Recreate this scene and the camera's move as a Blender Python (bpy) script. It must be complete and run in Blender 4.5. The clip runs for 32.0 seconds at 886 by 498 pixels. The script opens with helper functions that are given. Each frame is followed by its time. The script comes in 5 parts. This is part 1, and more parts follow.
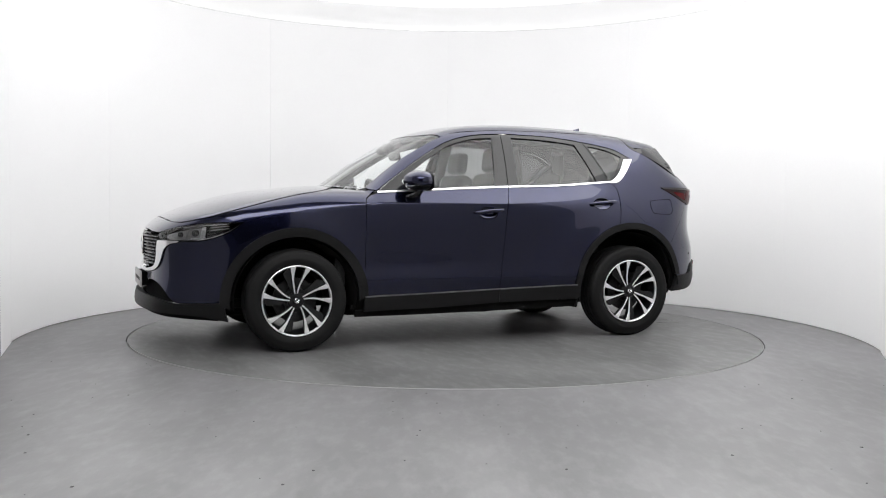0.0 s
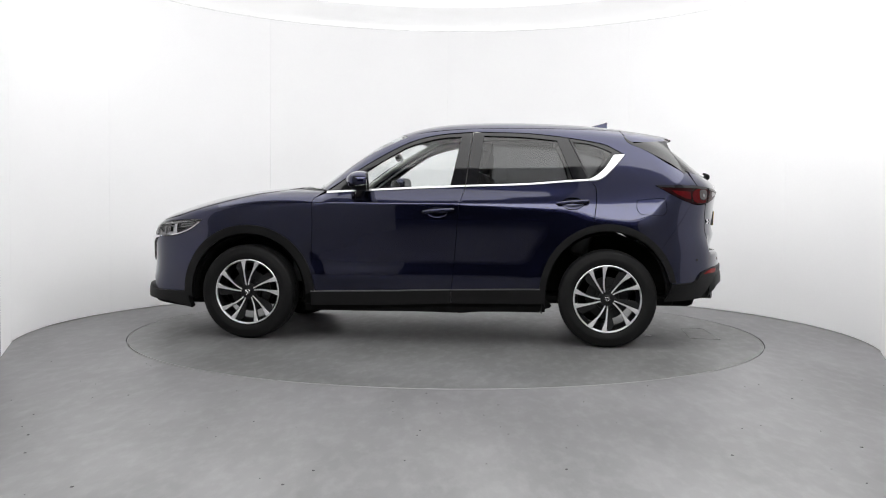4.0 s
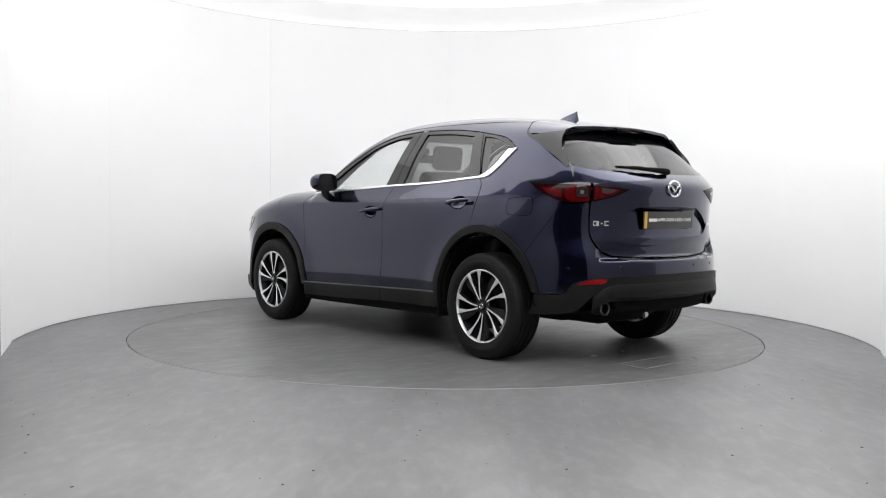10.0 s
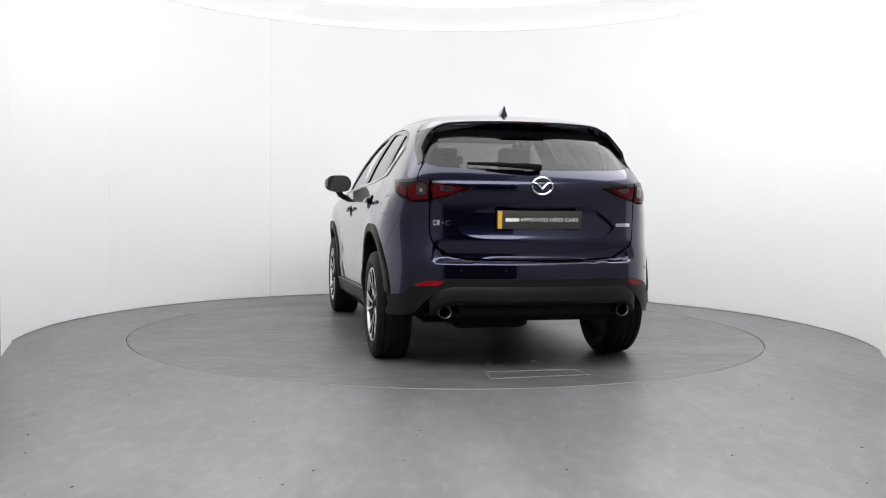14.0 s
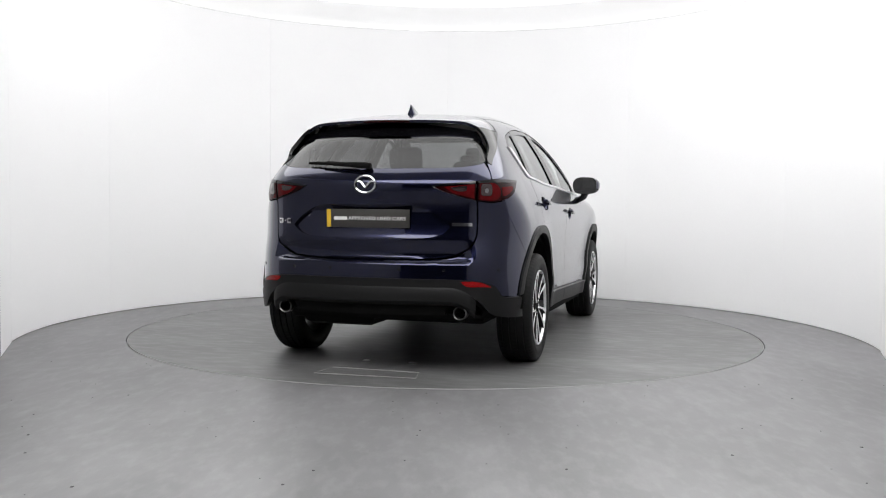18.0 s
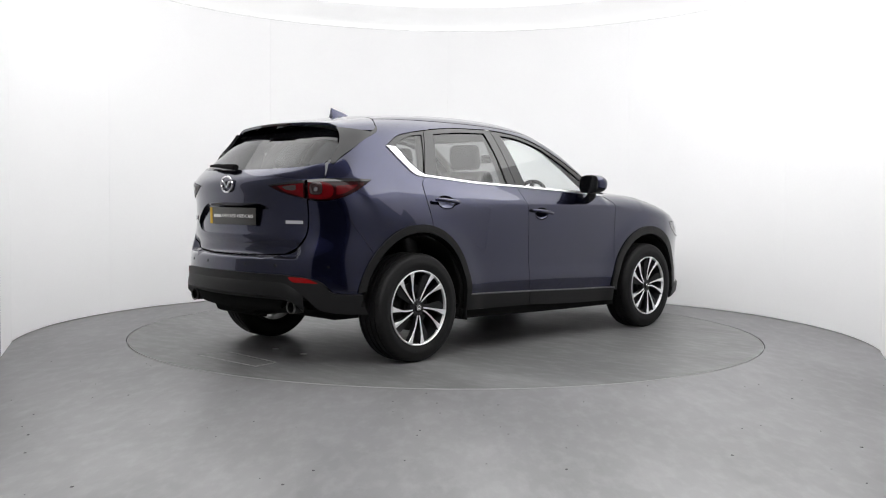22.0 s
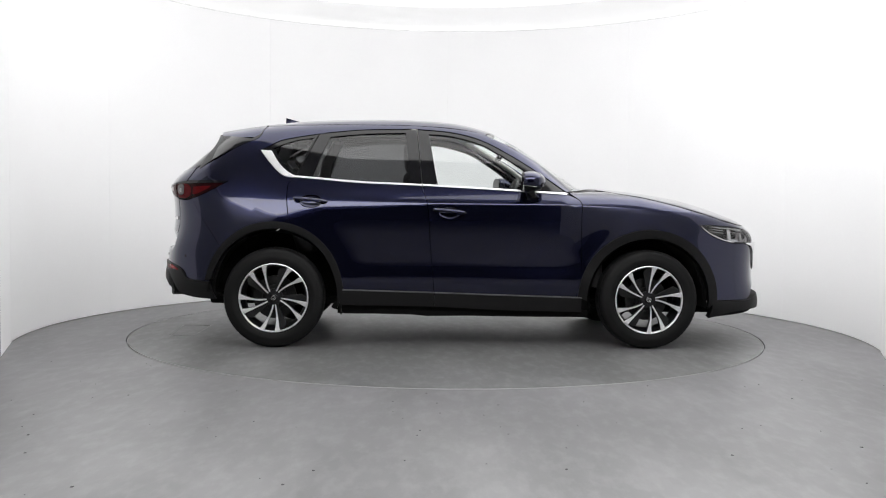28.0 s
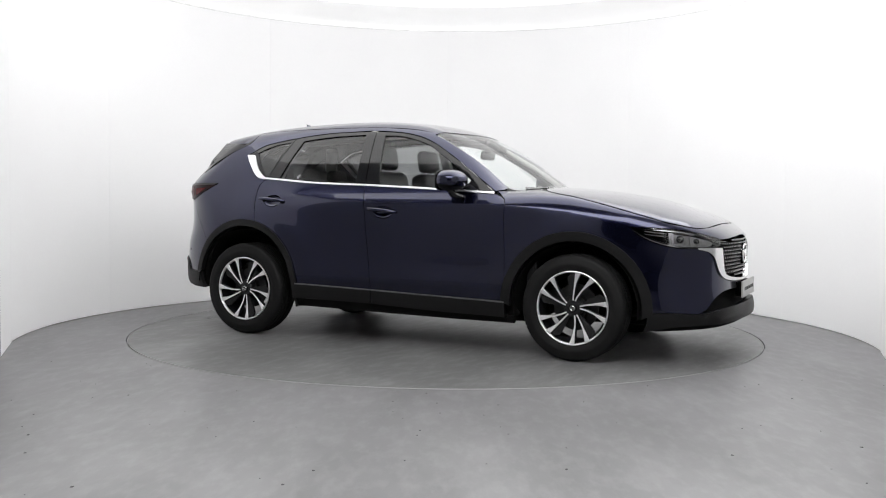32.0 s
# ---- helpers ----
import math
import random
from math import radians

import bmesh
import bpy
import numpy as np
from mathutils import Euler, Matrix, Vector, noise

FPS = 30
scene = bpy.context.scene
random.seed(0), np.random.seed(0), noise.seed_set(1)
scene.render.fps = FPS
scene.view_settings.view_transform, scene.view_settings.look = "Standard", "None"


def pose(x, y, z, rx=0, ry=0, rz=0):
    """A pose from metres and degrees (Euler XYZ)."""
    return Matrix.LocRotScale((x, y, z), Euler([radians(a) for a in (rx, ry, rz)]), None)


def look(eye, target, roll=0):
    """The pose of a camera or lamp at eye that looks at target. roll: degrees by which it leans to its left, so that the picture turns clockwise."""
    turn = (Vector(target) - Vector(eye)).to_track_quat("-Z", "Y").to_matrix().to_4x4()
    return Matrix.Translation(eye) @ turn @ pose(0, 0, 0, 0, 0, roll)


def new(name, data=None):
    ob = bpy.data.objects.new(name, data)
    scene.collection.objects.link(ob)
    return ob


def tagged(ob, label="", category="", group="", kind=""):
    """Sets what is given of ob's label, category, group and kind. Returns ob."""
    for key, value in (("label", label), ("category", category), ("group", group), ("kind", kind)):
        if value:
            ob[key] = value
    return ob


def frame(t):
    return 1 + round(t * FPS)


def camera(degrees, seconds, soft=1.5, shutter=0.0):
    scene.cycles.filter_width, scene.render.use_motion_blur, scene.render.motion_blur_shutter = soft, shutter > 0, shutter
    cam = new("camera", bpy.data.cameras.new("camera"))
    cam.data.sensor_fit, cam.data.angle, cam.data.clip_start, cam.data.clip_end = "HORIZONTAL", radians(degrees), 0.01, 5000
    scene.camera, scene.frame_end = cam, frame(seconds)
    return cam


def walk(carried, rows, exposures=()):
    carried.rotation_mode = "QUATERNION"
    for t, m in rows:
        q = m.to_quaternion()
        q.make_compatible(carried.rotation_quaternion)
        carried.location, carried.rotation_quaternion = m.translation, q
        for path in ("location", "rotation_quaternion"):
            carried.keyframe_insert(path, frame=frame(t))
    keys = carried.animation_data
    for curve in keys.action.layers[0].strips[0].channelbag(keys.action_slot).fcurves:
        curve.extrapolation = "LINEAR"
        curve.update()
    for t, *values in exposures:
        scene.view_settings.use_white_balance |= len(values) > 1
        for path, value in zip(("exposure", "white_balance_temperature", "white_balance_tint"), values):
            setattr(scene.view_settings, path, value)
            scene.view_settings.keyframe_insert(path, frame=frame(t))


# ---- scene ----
# ---- camera: it stands still while the turntable carries the car round ----
SECONDS = 32.0
cam = camera(50.739, SECONDS, soft=1.1)
EYE = Vector((0.0, -7.6983, 1.0398))
STAND = look(EYE, EYE + Vector((-0.00325, 0.99881, -0.04857)), 0.558)
walk(cam, [(0.0, STAND), (SECONDS, STAND)])

# the turntable's turn: degrees at the start and per second, and where its axis lies under the car
START, RATE, AXIS = 202.022, -7.1207, Vector((-0.0764, 0.1159, 0.0))

# ---- light: a lit white ceiling over the back of the round white room; unseen fill bays added at one side and over the way in, with an added unlit gap between ----
world = bpy.data.worlds.new("hall_air")
scene.world = world
world.use_nodes = True
world.node_tree.nodes["Background"].inputs["Color"].default_value = (0.5, 0.52, 0.55, 1)
world.node_tree.nodes["Background"].inputs["Strength"].default_value = 0.02
scene.view_settings.exposure = 0.08
CEILING_GLOW, BACK_GLOW, DIM_GLOW, SIDE_GLOW, FILL_GLOW = 3.5, 0.92, 2.2, 0.3, 5.6


# ---- materials ----
def material(name, colour, rough=0.5, metal=0.0, vary=0.0, scale=8.0, bump=0.0, fine=0.0, fine_scale=180.0, coat=0.0, spec=0.5, vary_rough=0.0, stretch=(1, 1, 1), coat_ior=1.5):
    """A surface whose colour, gloss and relief vary at a coarse and a fine scale."""
    m = bpy.data.materials.new(name)
    m.use_nodes = True
    t = m.node_tree
    b = t.nodes["Principled BSDF"]
    b.inputs["Base Color"].default_value = (*colour, 1)
    b.inputs["Roughness"].default_value, b.inputs["Metallic"].default_value = rough, metal
    b.inputs["Coat Weight"].default_value, b.inputs["Coat Roughness"].default_value = coat, 0.02
    b.inputs["Specular IOR Level"].default_value, b.inputs["Coat IOR"].default_value = spec, coat_ior
    if not (vary or bump or fine or vary_rough):
        return m
    co = t.nodes.new("ShaderNodeTexCoord")
    mp = t.nodes.new("ShaderNodeMapping")
    mp.inputs["Scale"].default_value = stretch
    t.links.new(co.outputs["Object"], mp.inputs["Vector"])
    n1, n2 = t.nodes.new("ShaderNodeTexNoise"), t.nodes.new("ShaderNodeTexNoise")
    for n, s, d in ((n1, scale, 6 if scale > 2 else 2), (n2, fine_scale, 3)):
        n.inputs["Scale"].default_value, n.inputs["Detail"].default_value = s, d
        t.links.new(mp.outputs["Vector"], n.inputs["Vector"])
    if vary or fine:
        mix = t.nodes.new("ShaderNodeMix")
        mix.data_type = "RGBA"
        lo, hi = (tuple(min(1, c * k) for c in colour) for k in (1 - vary - fine, 1 + vary + fine))
        add = t.nodes.new("ShaderNodeMath")
        add.operation = "MULTIPLY_ADD"
        add.inputs[1].default_value = fine / (vary + fine)
        t.links.new(n2.outputs["Fac"], add.inputs[0])
        mul = t.nodes.new("ShaderNodeMath")
        mul.operation = "MULTIPLY"
        mul.inputs[1].default_value = vary / (vary + fine)
        t.links.new(n1.outputs["Fac"], mul.inputs[0])
        t.links.new(mul.outputs[0], add.inputs[2])
        span = t.nodes.new("ShaderNodeMapRange")
        span.inputs["From Min"].default_value, span.inputs["From Max"].default_value = 0.3, 0.7
        t.links.new(add.outputs[0], span.inputs["Value"])
        t.links.new(span.outputs[0], mix.inputs["Factor"])
        mix.inputs["A"].default_value, mix.inputs["B"].default_value = (*lo, 1), (*hi, 1)
        t.links.new(mix.outputs["Result"], b.inputs["Base Color"])
    if vary_rough:
        r = t.nodes.new("ShaderNodeMapRange")
        r.inputs["To Min"].default_value, r.inputs["To Max"].default_value = max(0.02, rough - vary_rough), rough + vary_rough
        t.links.new(n1.outputs["Fac"], r.inputs["Value"])
        t.links.new(r.outputs[0], b.inputs["Roughness"])
    if bump:
        bp = t.nodes.new("ShaderNodeBump")
        bp.inputs["Strength"].default_value, bp.inputs["Distance"].default_value = bump, 0.002
        t.links.new(n2.outputs["Fac"], bp.inputs["Height"])
        t.links.new(bp.outputs["Normal"], b.inputs["Normal"])
    return m


def scuffed(m, amount, turns=((0.5, 24), (0.4, -31), (1.3, 9), (3.4, -14))):
    """Adds faint dark drag marks and pale rubs, long in one direction, to a painted surface."""
    t = m.node_tree
    b = t.nodes["Principled BSDF"]
    link = b.inputs["Base Color"].links[0]
    source = link.from_socket
    co = t.nodes.new("ShaderNodeTexCoord")
    for k, (scale, deg) in enumerate(turns):
        mp = t.nodes.new("ShaderNodeMapping")
        mp.inputs["Rotation"].default_value[2] = radians(deg)
        mp.inputs["Scale"].default_value = (scale * 2.6, scale, 1)
        t.links.new(co.outputs["Object"], mp.inputs["Vector"])
        n = t.nodes.new("ShaderNodeTexNoise")
        n.inputs["Scale"].default_value, n.inputs["Detail"].default_value, n.inputs["Roughness"].default_value = 1.6, 6, 0.6
        t.links.new(mp.outputs["Vector"], n.inputs["Vector"])
        r = t.nodes.new("ShaderNodeMapRange")
        r.inputs["From Min"].default_value, r.inputs["From Max"].default_value = 0.46, 0.78
        r.inputs["To Max"].default_value = amount
        t.links.new(n.outputs["Fac"], r.inputs["Value"])
        mix = t.nodes.new("ShaderNodeMix")
        mix.data_type = "RGBA"
        t.links.new(r.outputs[0], mix.inputs["Factor"])
        t.links.new(source, mix.inputs["A"])
        mix.inputs["B"].default_value = (0.08, 0.08, 0.08, 1) if k % 2 == 0 else (0.3, 0.3, 0.305, 1)
        source = mix.outputs["Result"]
    t.links.new(source, b.inputs["Base Color"])
    return m


def glass(name, tint, gloss=1.0, rough=0.0, head_on=0.042):
    """A face of a pane: it lets tinted light through and mirrors more towards a glancing view."""
    m = bpy.data.materials.new(name)
    m.use_nodes = True
    t = m.node_tree
    t.nodes.remove(t.nodes["Principled BSDF"])
    out = t.nodes["Material Output"]
    clear, shine, mix, facing = (t.nodes.new(k) for k in ("ShaderNodeBsdfTransparent", "ShaderNodeBsdfGlossy", "ShaderNodeMixShader", "ShaderNodeLayerWeight"))
    clear.inputs["Color"].default_value = (*tint, 1)
    shine.inputs["Roughness"].default_value = rough
    shine.inputs["Color"].default_value = (gloss, gloss, gloss, 1)
    facing.inputs["Blend"].default_value = 0.5
    power, ease = t.nodes.new("ShaderNodeMath"), t.nodes.new("ShaderNodeMath")
    power.operation, ease.operation = "POWER", "MULTIPLY_ADD"
    power.inputs[1].default_value = 5.0
    ease.inputs[1].default_value, ease.inputs[2].default_value = 1 - head_on, head_on
    t.links.new(facing.outputs["Facing"], power.inputs[0])
    t.links.new(power.outputs[0], ease.inputs[0])
    t.links.new(ease.outputs[0], mix.inputs[0])
    t.links.new(clear.outputs[0], mix.inputs[1])
    t.links.new(shine.outputs[0], mix.inputs[2])
    t.links.new(mix.outputs[0], out.inputs["Surface"])
    return m


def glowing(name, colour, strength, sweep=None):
    """A lit translucent sheet; with sweep, light from one side is put into its glow: dim at the far side and weaker
    towards the back, down to a steady glow.
    """
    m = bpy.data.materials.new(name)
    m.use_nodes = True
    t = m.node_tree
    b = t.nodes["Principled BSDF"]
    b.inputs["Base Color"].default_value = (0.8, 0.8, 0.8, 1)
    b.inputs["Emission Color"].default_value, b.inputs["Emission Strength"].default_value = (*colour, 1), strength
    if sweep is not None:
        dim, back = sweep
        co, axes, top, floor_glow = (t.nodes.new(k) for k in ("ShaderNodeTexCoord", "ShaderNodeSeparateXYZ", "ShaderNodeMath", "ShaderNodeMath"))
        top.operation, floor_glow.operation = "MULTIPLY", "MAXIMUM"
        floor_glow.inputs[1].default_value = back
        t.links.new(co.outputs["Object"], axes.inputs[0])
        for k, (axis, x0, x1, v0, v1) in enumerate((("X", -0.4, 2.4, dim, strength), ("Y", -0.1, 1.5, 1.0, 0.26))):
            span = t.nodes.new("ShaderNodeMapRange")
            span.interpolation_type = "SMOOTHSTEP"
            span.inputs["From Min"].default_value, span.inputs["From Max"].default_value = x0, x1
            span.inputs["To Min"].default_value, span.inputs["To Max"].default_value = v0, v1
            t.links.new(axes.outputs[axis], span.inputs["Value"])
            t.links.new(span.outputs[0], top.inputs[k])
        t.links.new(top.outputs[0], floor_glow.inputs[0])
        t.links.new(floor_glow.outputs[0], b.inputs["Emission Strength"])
    return m


PAINT = material("navy_mica_paint", (0.0125, 0.0142, 0.042), 0.22, 0.95, 0.05, 3.0, 0.0, 0.12, 900.0, coat=1.0, spec=0.2, coat_ior=1.47)
CLAD = material("black_grained_plastic", (0.0065, 0.0065, 0.0068), 0.45, 0, 0.12, 4.0, 0.12, 0.1, 700.0, spec=0.21)
LIP_HIGHLIGHT = material("satin_grey_trim_lip", (0.1, 0.1, 0.102), 0.35, 0, 0.08, 20.0)
GLOSS = material("gloss_black_trim", (0.004, 0.004, 0.005), 0.06, 0, 0.1, 5.0, spec=0.45)
DARK = material("matt_black_liner", (0.004, 0.004, 0.004), 0.9, 0, 0.3, 9.0, spec=0.15)
RUBBER = material("tyre_rubber", (0.0055, 0.0055, 0.0057), 0.6, 0, 0.2, 7.0, 0.25, 0.1, 260.0, vary_rough=0.08, spec=0.2)
CHROME = material("chrome", (0.82, 0.82, 0.83), 0.16, 1.0, 0.02, 5.0)
BRIGHT = material("bright_satin_chrome", (0.88, 0.88, 0.89), 0.36, 1.0, 0.02, 20.0)
SATIN = material("satin_silver", (0.6, 0.6, 0.62), 0.28, 1.0, 0.05, 30.0)
MACHINED = material("machined_alloy", (0.85, 0.85, 0.86), 0.46, 1.0, 0.05, 20.0, 0.05, 0.05, 500.0)
ALLOY_DARK = material("dark_painted_alloy", (0.006, 0.006, 0.007), 0.4, 0.0, 0.1, 20.0, spec=0.3)
PADDLE = material("dark_grey_wheel_paint", (0.011, 0.011, 0.0115), 0.6, 0.0, 0.1, 20.0, spec=0.2)
TIP = material("dull_chrome_tip", (0.2, 0.2, 0.2), 0.3, 1.0, 0.1, 40.0)
STEEL = material("brake_steel", (0.035, 0.035, 0.035), 0.45, 1.0, 0.15, 40.0)
PANE = glass("clear_green_pane", (0.93, 0.95, 0.945))
PRIVACY = glass("privacy_pane", (0.28, 0.285, 0.29), head_on=0.05)
SCREEN = glass("windscreen_pane", (0.92, 0.945, 0.935), head_on=0.06)
REAR_PANE = glass("dark_rear_pane", (0.14, 0.144, 0.148), head_on=0.035)
LENS = glass("lamp_lens", (0.95, 0.95, 0.95))
RED = material("red_lamp_plastic", (0.07, 0.0018, 0.003), 0.15, 0, 0.15, 30.0, spec=0.1)
RED_BRIGHT = material("red_reflector_plastic", (0.2, 0.004, 0.005), 0.12, 0, 0.1, 60.0, spec=0.2)
RED_DARK = material("dark_red_lamp_plastic", (0.012, 0.0009, 0.0014), 0.12, 0, 0.2, 40.0, spec=0.12)
SMOKE = material("smoked_clear_lamp_plastic", (0.035, 0.022, 0.023), 0.15, 0.3, 0.2, 60.0, coat=0.8)
LAMP_SILVER = material("lamp_reflector", (0.5, 0.5, 0.52), 0.22, 1.0, 0.1, 60.0)
LAMP_GREY = material("grey_lamp_reflector", (0.22, 0.22, 0.225), 0.3, 0.6, 0.2, 70.0)
CLOTH = material("black_leather", (0.02, 0.02, 0.021), 0.5, 0, 0.2, 10.0, 0.2, 0.1, 300.0)
LINER = material("pale_grey_headliner", (0.42, 0.42, 0.4), 0.9, 0, 0.06, 20.0, 0.1, 0.05, 400.0)
DASH = material("charcoal_dash_plastic", (0.025, 0.025, 0.026), 0.6, 0, 0.12, 10.0, 0.15, 0.1, 400.0)
YELLOW = material("yellow_plate_edge", (0.62, 0.4, 0.03), 0.4, 0, 0.05, 30.0)
PLATE = material("black_plate", (0.034, 0.032, 0.03), 0.3, 0, 0.1, 30.0)
PLATE_SILVER = material("grey_plate", (0.42, 0.42, 0.42), 0.35, 0, 0.06, 30.0)
LETTER = material("white_lettering", (0.75, 0.75, 0.74), 0.5, 0, 0.03, 50.0)
WALL = material("white_wall_panel", (0.95, 0.95, 0.955), 0.42, 0, 0.012, 1.2, 0.0, 0.006, 60.0, spec=0.35, vary_rough=0.06)
WALL_DIM_MID = material("mid_grey_screen_wall", (0.3, 0.3, 0.303), 0.6, 0, 0.05, 1.2)
WALL_DIM_GREY = material("grey_screen_wall", (0.36, 0.36, 0.363), 0.5, 0, 0.03, 1.2)
JOINT = material("grey_joint", (0.82, 0.82, 0.82), 0.8, 0, 0.1, 20.0)
FLOOR = material("grey_floor_paint", (0.146, 0.143, 0.149), 0.42, 0, 0.14, 0.8, 0.015, 0.02, 9.0, spec=0.45, vary_rough=0.1, stretch=(1.8, 0.6, 1))
DECK = material("grey_turntable_paint", (0.1, 0.1, 0.1), 0.42, 0, 0.12, 0.9, 0.015, 0.02, 9.0, spec=0.5, vary_rough=0.1)
scuffed(FLOOR, 0.32)
scuffed(DECK, 0.4)
WORN = material("worn_edge_paint", (0.34, 0.34, 0.34), 0.6, 0, 0.5, 14.0, vary_rough=0.1)
SPECK = material("dark_speck", (0.05, 0.05, 0.05), 0.8, 0, 0.2, 60.0)
# glow graded by position in the material, set by what the car mirrors
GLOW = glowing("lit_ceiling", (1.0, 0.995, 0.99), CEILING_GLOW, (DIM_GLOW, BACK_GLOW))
GLOW_SIDE = glowing("lit_side_ceiling", (1.0, 0.995, 0.99), SIDE_GLOW)
GLOW_FILL = glowing("lit_inlet_ceiling", (1.0, 0.995, 0.99), FILL_GLOW)
DIM = material("unlit_grey_ceiling", (0.5, 0.5, 0.5), 0.8, 0, 0.1, 1.5)
HALL = material("dark_hall_wall", (0.03, 0.03, 0.033), 0.8, 0, 0.2, 1.5)


# ---- shaping tools ----
from mathutils.geometry import delaunay_2d_cdt


def finish(name, verts, faces, mat, parent=None, normals=None, label="", smooth=True):
    """One mesh object from lists of points and faces."""
    me = bpy.data.meshes.new(name)
    me.from_pydata([tuple(v) for v in verts], [], [tuple(int(i) for i in f) for f in faces])
    for k in (mat if isinstance(mat, (list, tuple)) else [mat]):
        me.materials.append(k)
    me.polygons.foreach_set("use_smooth", [smooth] * len(me.polygons))
    me.update()
    if normals is not None:
        me.normals_split_custom_set_from_vertices([tuple(n) for n in normals])
    return hang(name, me, parent, label)


def hang(name, me, parent=None, label=""):
    ob = new(name, me)
    if parent is not None:
        ob.parent = parent
    if label:
        ob["label"] = label
    return ob


def part(name, bm, mat, parent=None, label="", smooth=35):
    """Links a bmesh as one mesh object under a thing or a part."""
    me = bpy.data.meshes.new(name)
    bm.normal_update()
    bm.to_mesh(me)
    bm.free()
    for k in (mat if isinstance(mat, (list, tuple)) else [mat]):
        me.materials.append(k)
    if smooth:
        me.polygons.foreach_set("use_smooth", [True] * len(me.polygons))
        me.set_sharp_from_angle(angle=radians(smooth))
    return hang(name, me, parent, label)


def mirrored(ob, parent=None):
    """The same part on the other flank."""
    me = ob.data.copy()
    flip = Matrix.Diagonal((1, -1, 1, 1))
    custom = [Vector(c.vector) for c in me.corner_normals] if me.has_custom_normals else None
    place = ob.matrix_basis.copy()
    me.transform(flip @ place)
    vert_normal = {}
    if custom:
        turn = place.to_3x3()
        for lp, n in zip(me.loops, custom):
            n = turn @ n
            vert_normal[lp.vertex_index] = (n.x, -n.y, n.z)
    me.flip_normals()
    if custom:
        me.normals_split_custom_set_from_vertices([vert_normal.get(i, (0, 0, 1)) for i in range(len(me.vertices))])
    twin = hang(ob.name.split(".")[0], me, parent if parent is not None else ob.parent)
    for key in ("label", "category", "group"):
        if ob.get(key):
            twin[key] = ob[key]
    return twin


def box(size, at=(0, 0, 0), bevel=0.0, seg=2, turn=(0, 0, 0), bm=None):
    """A rounded block, added to bm or to a new one."""
    own = bmesh.new()
    bmesh.ops.create_cube(own, size=1, matrix=Matrix.Diagonal((*size, 1)))
    if bevel:
        bmesh.ops.bevel(own, geom=own.edges[:], offset=bevel, segments=seg, affect="EDGES", profile=0.5)
    bmesh.ops.transform(own, matrix=pose(*at, *turn), verts=own.verts)
    return merged(bm, own)


def merged(bm, own):
    if bm is None:
        return own
    me = bpy.data.meshes.new("join")
    own.to_mesh(me)
    own.free()
    bm.from_mesh(me)
    bpy.data.meshes.remove(me)
    return bm


def lathe(profile, seg=64, m=Matrix(), bm=None, closed=False):
    """A turned body about the y axis from (radius, y) points."""
    own = bmesh.new()
    rings = []
    for r, h in profile:
        rings.append([own.verts.new((r * math.cos(2 * math.pi * i / seg), h, r * math.sin(2 * math.pi * i / seg))) for i in range(seg)])
    pairs = list(zip(rings, rings[1:])) + ([(rings[-1], rings[0])] if closed else [])
    for a, b in pairs:
        for i in range(seg):
            own.faces.new((a[i], a[(i + 1) % seg], b[(i + 1) % seg], b[i]))
    if not closed:
        if profile[0][0] > 0:
            own.faces.new(rings[0][::-1])
        if profile[-1][0] > 0:
            own.faces.new(rings[-1])
    bmesh.ops.recalc_face_normals(own, faces=own.faces)
    bmesh.ops.transform(own, matrix=m, verts=own.verts)
    return merged(bm, own)


def tube(path, radius, seg=10, bm=None, squash=1.0):
    """A round bar along points; radius may be one number or one for each point."""
    own = bmesh.new()
    pts = [Vector(p) for p in path]
    rad = radius if isinstance(radius, (list, tuple)) else [radius] * len(pts)
    rings = []
    for i, p in enumerate(pts):
        d = (pts[min(i + 1, len(pts) - 1)] - pts[max(i - 1, 0)]).normalized()
        a = d.cross(Vector((0, 0, 1)) if abs(d.z) < 0.9 else Vector((0, 1, 0))).normalized()
        b = d.cross(a)
        rings.append([own.verts.new(p + rad[i] * (a * math.cos(t) + b * squash * math.sin(t))) for t in (2 * math.pi * k / seg for k in range(seg))])
    for a, b in zip(rings, rings[1:]):
        for i in range(seg):
            own.faces.new((a[i], a[(i + 1) % seg], b[(i + 1) % seg], b[i]))
    own.faces.new(rings[0][::-1])
    own.faces.new(rings[-1])
    bmesh.ops.recalc_face_normals(own, faces=own.faces)
    return merged(bm, own)


def plate_shape(points, thick, m, bevel=0.0):
    """A flat outline in x, z given thickness along y, then posed by m."""
    bm = bmesh.new()
    face = bm.faces.new([bm.verts.new((x, 0, z)) for x, z in points])
    up = bmesh.ops.extrude_face_region(bm, geom=[face])
    bmesh.ops.translate(bm, vec=(0, thick, 0), verts=[v for v in up["geom"] if isinstance(v, bmesh.types.BMVert)])
    bmesh.ops.recalc_face_normals(bm, faces=bm.faces)
    if bevel:
        bmesh.ops.bevel(bm, geom=bm.edges[:], offset=bevel, segments=2, affect="EDGES")
    bmesh.ops.transform(bm, matrix=m, verts=bm.verts)
    return bm


